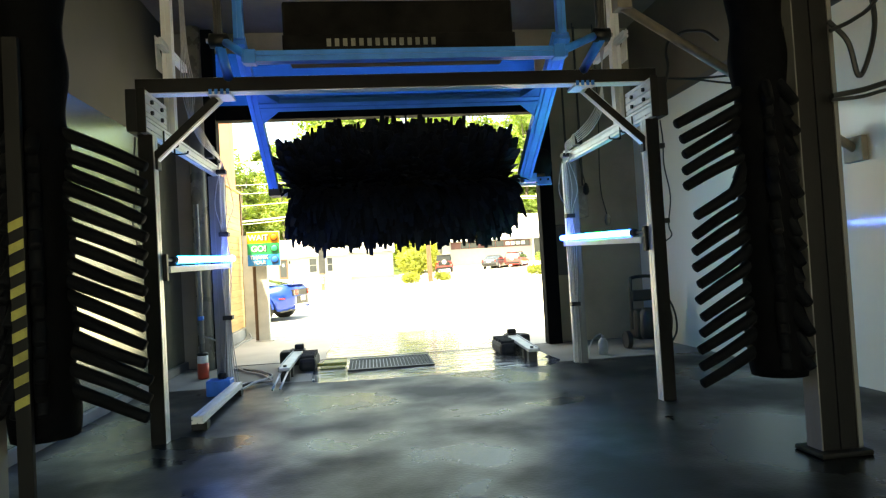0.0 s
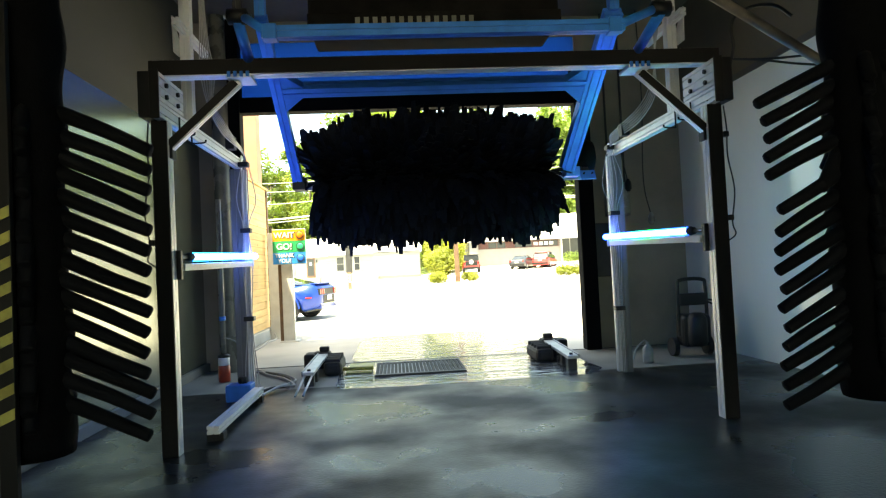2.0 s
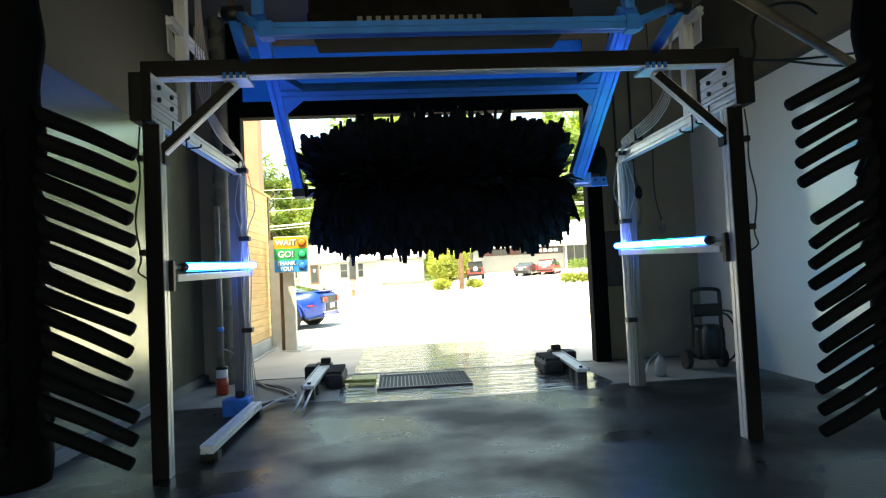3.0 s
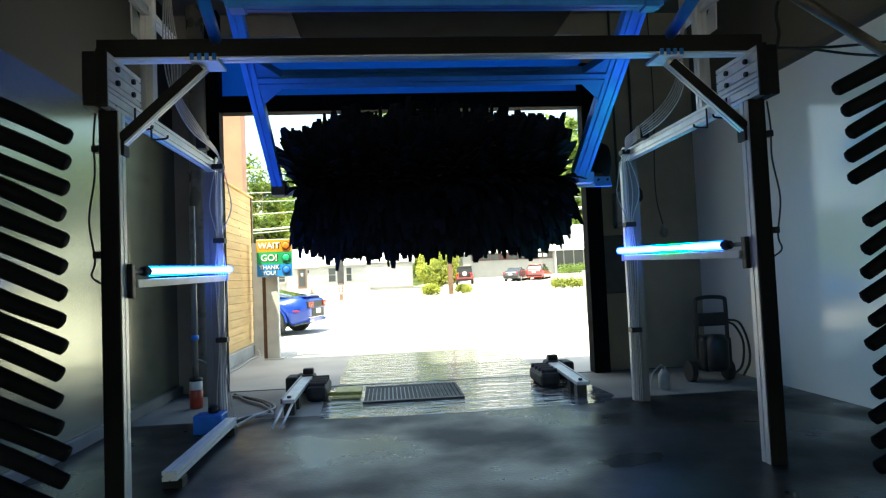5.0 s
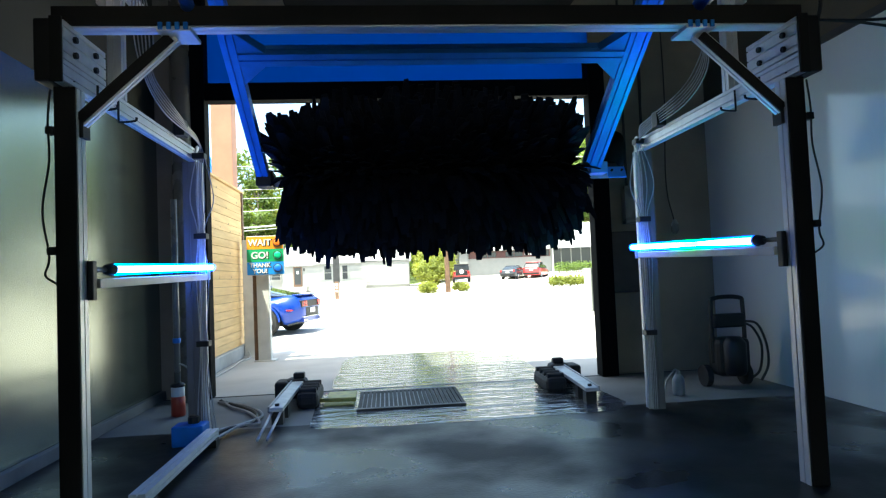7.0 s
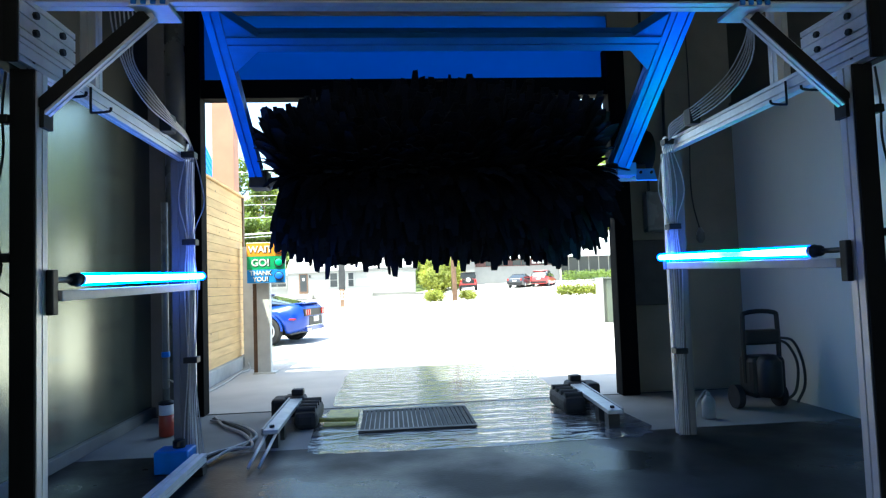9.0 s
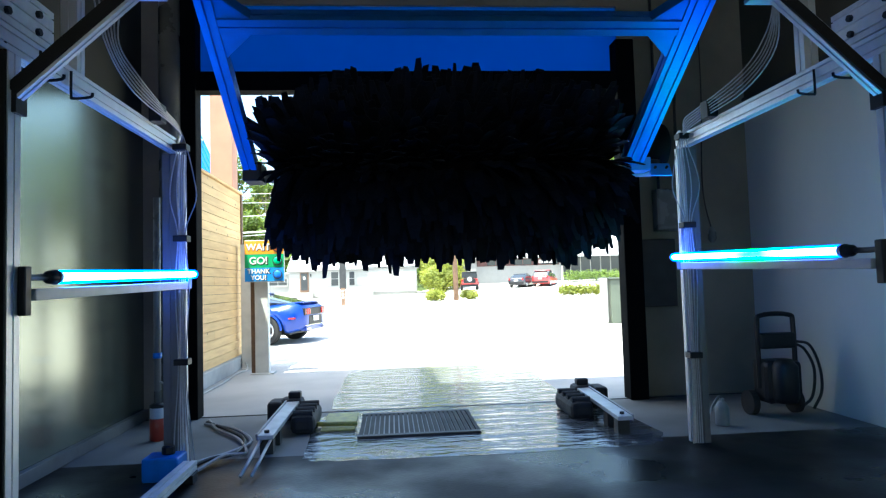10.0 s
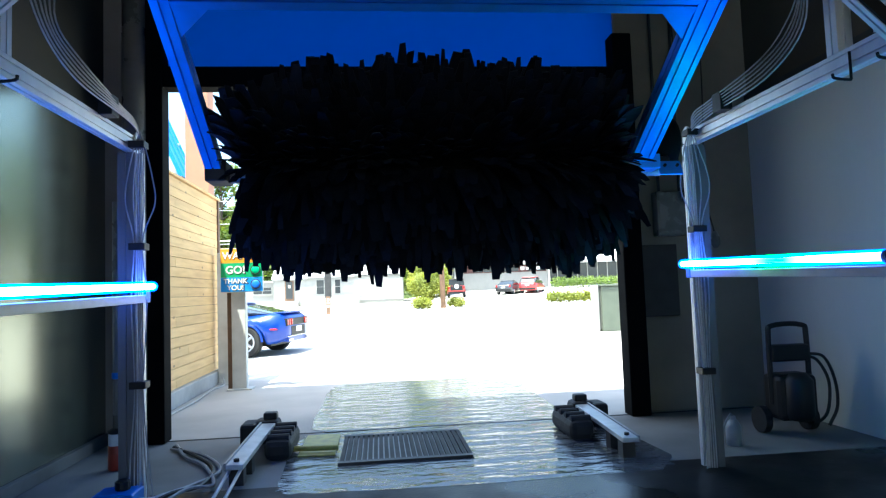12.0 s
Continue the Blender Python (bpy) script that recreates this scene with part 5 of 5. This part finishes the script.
car("off_roader", "red boxy off-roader with a black top and rear spare wheel", M_CARRED, *JEEP, (-1.25, 1.2), 0.40, 1.56, tails(-2.02, 0.86, 0.80) + [("tailgate", M_BLACK, (-2.055, -1.98, -0.60, 0.60, 0.70, 1.14))], Matrix.Translation((8.04, 66.4, lot_height(8.04, 66.4))) @ pose(0, 0, 0, 0, 0, 84), spare=(-2.0, 1.08, 0.38), top=M_BLACK)
car("sedan", "dark grey sedan parked before the white building", M_CARGREY, *SEDAN, (-1.4, 1.4), 0.33, 1.56, tails(-2.35, 0.76, 0.78), Matrix.Translation((14.0, 68.9, lot_height(14.0, 68.4))) @ pose(0, 0, 0, 0, 0, 62))
car("hatchback", "red hatchback parked before the white building", M_CARRED, *HATCH, (-1.4, 1.4), 0.35, 1.58, tails(-2.25, 0.86, 0.84), Matrix.Translation((16.6, 69.4, lot_height(16.6, 68.8))) @ pose(0, 0, 0, 0, 0, 62))


# ---- houses beyond the road ----
def gable_roof(x0, x1, y0, y1, ze, zr, over=0.10):
    bm = bmesh.new()
    ym = (y0 + y1) / 2
    out = [(y0 - over, ze), (ym, zr), (y1 + over, ze), (y1 + over, ze - 0.18), (ym, zr - 0.2), (y0 - over, ze - 0.18)]
    a = [bm.verts.new((x0 - 0.2, y, z)) for y, z in out]
    b = [bm.verts.new((x1 + 0.2, y, z)) for y, z in out]
    for i in range(6):
        bm.faces.new((a[i], a[(i + 1) % 6], b[(i + 1) % 6], b[i]))
    bm.faces.new((a[0], a[1], a[4], a[5])), bm.faces.new((a[1], a[2], a[3], a[4]))
    bm.faces.new((b[0], b[1], b[4], b[5])), bm.faces.new((b[1], b[2], b[3], b[4]))
    return bm


def window(x0, x1, y, z0, z1, parent, bars=1):
    w = part("window", bx(x0 - 0.1, x1 + 0.1, y - 0.08, y - 0.004, z0 - 0.1, z1 + 0.1), M_WHITE, parent, "white-framed dark window")
    step = (x1 - x0) / (bars + 1)
    for k in range(bars + 1):
        for za, zb in ((z0, (z0 + z1) / 2 - 0.03), ((z0 + z1) / 2 + 0.03, z1)):
            part("pane", bx(x0 + k * step + 0.03, x0 + (k + 1) * step - 0.03, y - 0.10, y - 0.082, za, zb), M_DARKGLASS, w)
    part("sill", bx(x0 - 0.16, x1 + 0.16, y - 0.18, y - 0.004, z0 - 0.18, z0 - 0.1), M_WHITE, w)


house = thing("white_house", "low white house with metal roofs, glass door and dark windows", "house", at=(0.2, 0, lot_height(-2.0, 70) + 0.012))
HZ = -0.012
part("wall", bx(-10.6, -2.4, 69.72, 78, HZ, 2.85), M_WHITE, house)
part("wall", bx(-2.4, 2.7, 69.6, 78, HZ, 2.95), M_WHITE, house)
part("wall", bx(-14.2, -10.61, 71, 78, HZ, 2.5), M_WHITE, house)
part("roof", gable_roof(-10.6, -7.2, 69.72, 78, 2.9, 4.9), M_ROOF, house, "white metal roof")
part("roof", gable_roof(-7.2, 2.7, 69.7, 78, 3.0, 6.1), M_ROOF, house, "white metal roof")
part("roof", bx(-14.4, -10.82, 70.8, 78.2, 2.504, 2.68), M_ROOF, house, "low white porch roof", bevel=0.01)
for x0, x1, y, z in ((-10.7, -7.2, 69.52, 2.72), (-7.18, 2.9, 69.50, 2.82)):
    part("gutter", bx(x0, x1, y, y + 0.09, z - 0.11, z), M_ALUDARK, house, "grey gutter", bevel=0.01)
part("downpipe", rod(bmesh.new(), (2.66, 69.53, 0.0), (2.66, 69.53, 2.75), 0.05, 8), M_ALUDARK, house)
for k in range(7):
    part("siding_board", bx(-2.35, 2.65, 69.57, 69.597, 0.35 + 0.36 * k, 0.69 + 0.36 * k), M_WHITE, house)
# shadow line at the foot of the wall, put in as a grey band
part("base_band", bx(-2.4, 2.7, 69.55, 69.6, 0.20, 0.30), M_ALUDARK, house)
door = part("door", bx(-9.47, -8.58, 69.62, 69.716, 0.52, 2.60), M_TRIM, house, "brown-framed glass door")
part("glazing", bx(-9.36, -8.69, 69.59, 69.618, 0.75, 2.5), M_DARKGLASS, door)
part("notice", bx(-9.12, -8.92, 69.575, 69.588, 1.85, 2.15), M_WHITEP, door)
part("wall_lamp", bx(-8.42, -8.30, 69.62, 69.716, 2.15, 2.42), M_BLACK, house, "small black wall lamp", bevel=0.02)
for k in range(3):
    part("step", bx(-9.8, -8.1, 68.85 + 0.28 * k, 69.716, HZ + 0.17 * k, HZ + 0.17 * (k + 1)), M_KERB, house)
window(-6.28, -5.5, 69.72, 1.15, 2.55, house, 0), window(-4.40, -3.82, 69.72, 1.15, 2.55, house, 0), window(-12.9, -11.0, 71, 1.35, 2.0, house)
part("ramp_wall", bx(-7.6, -1.9, 68.6, 68.8, HZ, 0.95), M_WHITE, house, "low white ramp wall")

shop = thing("white_building", "long low white building with a dark window band and glazed end", "building", at=(0.2, 0, 0.0122 * 13 + 0.0049 * 61 + 0.58))
SZ = FAR_Z - 0.63
part("wall", bx(6.9, 19.5, 74.5, 86, SZ, 3.1), M_WHITE, shop)
part("wall", bx(19.5, 34.0, 75.3, 86, SZ, 3.1), M_WHITE, shop)
part("roof", gable_roof(6.9, 34.0, 74.5, 86, 3.05, 6.3, 0.9), M_ROOF, shop, "white metal roof")
part("pillar", bx(8.6, 9.55, 73.9, 74.49, SZ, 3.2), M_WHITE, shop)
M_BAND = material("dark_red_band", (0.10, 0.035, 0.03), 0.5, vary=0.15, scale=2, fine=20)
part("window_band", bx(9.75, 19.3, 74.42, 74.496, 2.02, 2.82), M_BAND, shop, "dark red window band")
for k in range(9):
    part("pane", bx(9.9 + 1.04 * k, 10.85 + 1.04 * k, 74.38, 74.418, 2.1, 2.74), M_DARKGLASS if k % 3 else M_BAND, shop)
for k in range(4):
    part("letter_bar", bx(16.3 + 0.62 * k, 16.75 + 0.62 * k, 74.34, 74.378, 2.25, 2.62), M_LETTER, shop)
for k in range(8):
    part("glass_pane", bx(19.7 + 1.2 * k, 20.8 + 1.2 * k, 75.22, 75.296, 0.6, 2.9), M_DARKGLASS, shop)
    part("mullion", bx(20.8 + 1.2 * k, 20.9 + 1.2 * k, 75.2, 75.298, 0.4, 2.98), M_WHITE, shop)
part("canopy_post", bx(19.4, 19.55, 73.8, 74.0, SZ, 3.0), M_POST, shop)

# street sign on a wooden post, far kerb
totem = thing("street_sign", "narrow dark sign board on a brown wooden post", "sign", at=(-2.76, 42.0, lot_height(-2.76, 42)))
part("post", bx(-0.12, 0.12, -0.1, 0.1, 0, 1.1), M_POLE, totem)
part("board", bx(-0.20, 0.20, -0.08, 0.08, 1.02, 2.75), M_PAINTSTEEL, totem, "dark sign board", bevel=0.02)
part("cap", bx(-0.16, 0.16, -0.06, 0.06, 2.76, 2.95), M_PAINTSTEEL, totem)
for k in range(3):
    part("writing_bar", bx(-0.06, 0.06, -0.112, -0.101, 0.45 + 0.2 * k, 0.57 + 0.2 * k), M_LETTER, totem)

# utility pole with its lines
pole = thing("utility_pole", "brown wooden utility pole carrying several lines", "utility pole", at=(4.34, 43.2, lot_height(4.3, 43.2)))
part("mast", rod(bmesh.new(), (0, 0, 0), (-0.12, 0, 9.6), 0.17, 12, 0.12), M_POLE, pole, smooth=True)
part("cross_arm", bx(-0.9, 0.7, -0.06, 0.06, 8.6, 8.72), M_POLE, pole)
part("insulator", rod(bmesh.new(), (-0.75, 0, 8.72), (-0.75, 0, 8.9), 0.05, 8), M_WHITEP, pole)
part("insulator", rod(bmesh.new(), (0.55, 0, 8.72), (0.55, 0, 8.9), 0.05, 8), M_WHITEP, pole)
M_LINE = material("aluminium_line", (0.45, 0.45, 0.44), 0.5, 0.2, vary=0.05, scale=4, fine=20, bump=0)
for z, zl, zr, r, sag in ((5.55, 4.3, 6.3, 0.05, 0.45), (5.35, 3.9, 6.1, 0.022, 0.35), (6.3, 5.3, 6.6, 0.02, 0.3), (7.4, 7.0, 7.6, 0.02, 0.3), (8.85, 8.6, 9.3, 0.022, 0.35), (6.9, 6.3, 9.8, 0.018, 0.25)):
    w = thing("power_line", "overhead line slung from the utility pole", "power line", "power lines", at=(0.14, 0, 0.18))
    part("wire", hose(bmesh.new(), [(-26, 40, zl + 1.2), (-10.5, 41.6, 0.5 * (zl + z) - sag), (4.1, 43.05, z), (18, 43.5, 0.5 * (z + zr) - sag), (38, 44, zr)], r, 5, 8), M_LINE, w)


# ---- planting ----
def clump(bm, centre, radius, count, rnd, size, squash=0.8):
    """Small folded leaf sprays scattered through a lumpy ball, denser towards its skin."""
    for _ in range(count):
        u = Vector((rnd.gauss(0, 1), rnd.gauss(0, 1), rnd.gauss(0, 1))).normalized()
        p = centre + Vector((u.x, u.y, u.z * squash)) * radius * rnd.uniform(0.45, 1.05)
        a = Vector((rnd.gauss(0, 1), rnd.gauss(0, 1), rnd.gauss(0, 0.6))).normalized()
        b = a.cross(u + Vector((0, 0, 0.4))).normalized()
        s = size * rnd.uniform(0.6, 1.3)
        v = [bm.verts.new(p + q) for q in (-a * s, -b * s * 0.5 + u * s * 0.15, a * s, b * s * 0.5 + u * s * 0.15)]
        bm.faces.new(v[:3]), bm.faces.new((v[0], v[2], v[3]))


def tree(seed, height, spread, leaf, label, group):
    rnd = random.Random(seed)
    t = thing("tree", label, "tree", group)
    wood = bmesh.new()
    top = Vector((rnd.uniform(-0.5, 0.5), rnd.uniform(-0.5, 0.5), height * 0.82))
    rod(wood, (0, 0, -0.4), top * 0.5, height * 0.018, 8, height * 0.012), rod(wood, top * 0.5, top, height * 0.012, 7, height * 0.004)
    crown = bmesh.new()
    for k in range(22):
        f = rnd.uniform(0.02, 1.0)
        a = rnd.uniform(0, 2 * math.pi)
        reach = spread * (0.35 + 0.65 * math.sin(math.pi * min(1, 0.18 + f * 0.72))) * rnd.uniform(0.5, 1)
        end = Vector((math.cos(a) * reach, math.sin(a) * reach, height * (0.10 + 0.84 * f)))
        rod(wood, top * (0.12 + 0.78 * f), end, height * 0.006, 5, height * 0.002)
        clump(crown, end, spread * rnd.uniform(0.30, 0.5), 190, rnd, height * 0.018)
    part("trunk", wood, M_BARK, t, smooth=True)
    part("crown", crown, leaf, t)
    return t


woods = [tree(21, 17, 4.2, M_LEAF, "tall leafy green tree at the wood's edge", "trees behind the houses"),
         tree(22, 20, 4.6, M_LEAF, "tall leafy green tree at the wood's edge", "trees behind the houses"),
         tree(23, 14, 4.4, M_LEAF2, "yellow-green leafy tree at the wood's edge", "trees behind the houses"),
         tree(24, 18, 3.8, M_LEAF, "tall leafy green tree at the wood's edge", "trees behind the houses")]
rnd = random.Random(77)
spots = []
for y, n, x0, x1 in ((89, 17, -26, 46), (96, 15, -30, 52), (104, 15, -22, 58), (116, 13, -18, 66)):
    for k in range(n):
        spots.append((x0 + (x1 - x0) * (k + 0.5) / n + rnd.uniform(-1.5, 1.5), y + rnd.uniform(-2.5, 2.5)))
for i, (x, y) in enumerate(spots):
    s = rnd.uniform(0.8, 1.15) * (0.8 if x < -8 else 1)
    m = Matrix.Translation((x, y, lot_height(x, y))) @ pose(0, 0, 0, 0, 0, rnd.uniform(0, 360))
    src = woods[2 if rnd.random() < 0.2 else rnd.choice((0, 1, 3))]
    ob = src if i < 4 and src.location.length == 0 else copy_thing(src, m)
    ob.matrix_basis = m @ Matrix.Scale(s, 4)
for w in woods:
    if w.location.length == 0:
        w.matrix_basis = Matrix.Translation((20, 100, lot_height(20, 100)))

under = bmesh.new()
rnd = random.Random(91)
for k in range(150):
    x, y = rnd.uniform(-34, 60), rnd.uniform(84.5, 112)
    clump(under, Vector((x, y, lot_height(x, y) + rnd.uniform(0.8, 3.2))), rnd.uniform(1.6, 3.4), 130, rnd, 0.30)
tagged(finish("undergrowth", under, M_LEAF), "dense leafy undergrowth at the wood's edge", "undergrowth", kind="stuff")


def shrub(name, label, category, at, size, count, leaf, seed, boxy=False, group=""):
    s = thing(name, label, category, group, at=at)
    rnd = random.Random(seed)
    bm, stems = bmesh.new(), bmesh.new()
    if boxy:
        n = max(3, int(size[0] / 0.5))
        for k in range(n):
            c = Vector((-size[0] / 2 + size[0] * (k + 0.5) / n, 0, size[2] * 0.5))
            clump(bm, c, size[2] * 0.55, count // n, rnd, 0.10, 0.9)
            rod(stems, (c.x, 0, 0), c, 0.03, 5)
    else:
        for k in range(12):
            c = Vector((rnd.uniform(-1, 1) * size[0] * 0.3, rnd.uniform(-1, 1) * size[1] * 0.3, size[2] * rnd.uniform(0.25, 0.75)))
            clump(bm, c, size[0] * 0.28, count // 12, rnd, 0.05 + size[2] * 0.02)
            rod(stems, (0, 0, 0), c, 0.04, 5, 0.015)
    part("stems", stems, M_BARK, s)
    part("foliage", bm, leaf, s)
    return s


shrub("bush", "large bright green bush beside the white house", "bush", (5.48, 66.5, lot_height(5.4, 66.5) - 0.1), (4.4, 3.4, 3.6), 9000, M_LEAF2, 31)
shrub("bush", "tall pale green bush behind the larger bush", "bush", (5.78, 71.0, lot_height(5.7, 71) - 0.1), (5.0, 3.0, 5.2), 8000, M_LEAF2, 32)
shrub("bush", "small pale bush at the foot of the pole", "bush", (3.04, 43.6, lot_height(3, 43.6)), (1.35, 1.1, 0.75), 2400, M_LEAF2, 33)
shrub("bush", "small pale bush at the foot of the pole", "bush", (5.24, 44.0, lot_height(5.2, 44)), (1.2, 1.0, 0.62), 2000, M_LEAF2, 34)
shrub("hedge", "low clipped green hedge beside the lot", "hedge", (12.9, 42.0, lot_height(12.9, 42)), (4.2, 0.75, 0.72), 2600, M_LEAF2, 35, True, "hedges")
shrub("hedge", "low clipped green hedge before the glazed building end", "hedge", (23.2, 71.5, lot_height(23, 71.5)), (7.5, 1.0, 1.3), 3000, M_LEAF, 36, True, "hedges")

# ---- planks of the timber screen ----
for r in range(screen_rows):
    z = 0.205 + r * (2.65 / screen_rows)
    hgt = 2.65 / screen_rows - 0.006
    cuts = [9.40, 13.30] if r % 3 else [9.40, 11.2 + 0.5 * (r % 2), 13.30]
    for a, b in zip(cuts, cuts[1:]):
        part("plank", bx(-2.288, -2.262 + 0.003 * (r % 2), a + 0.002, b - 0.002, z, z + hgt), M_WOOD, screen)
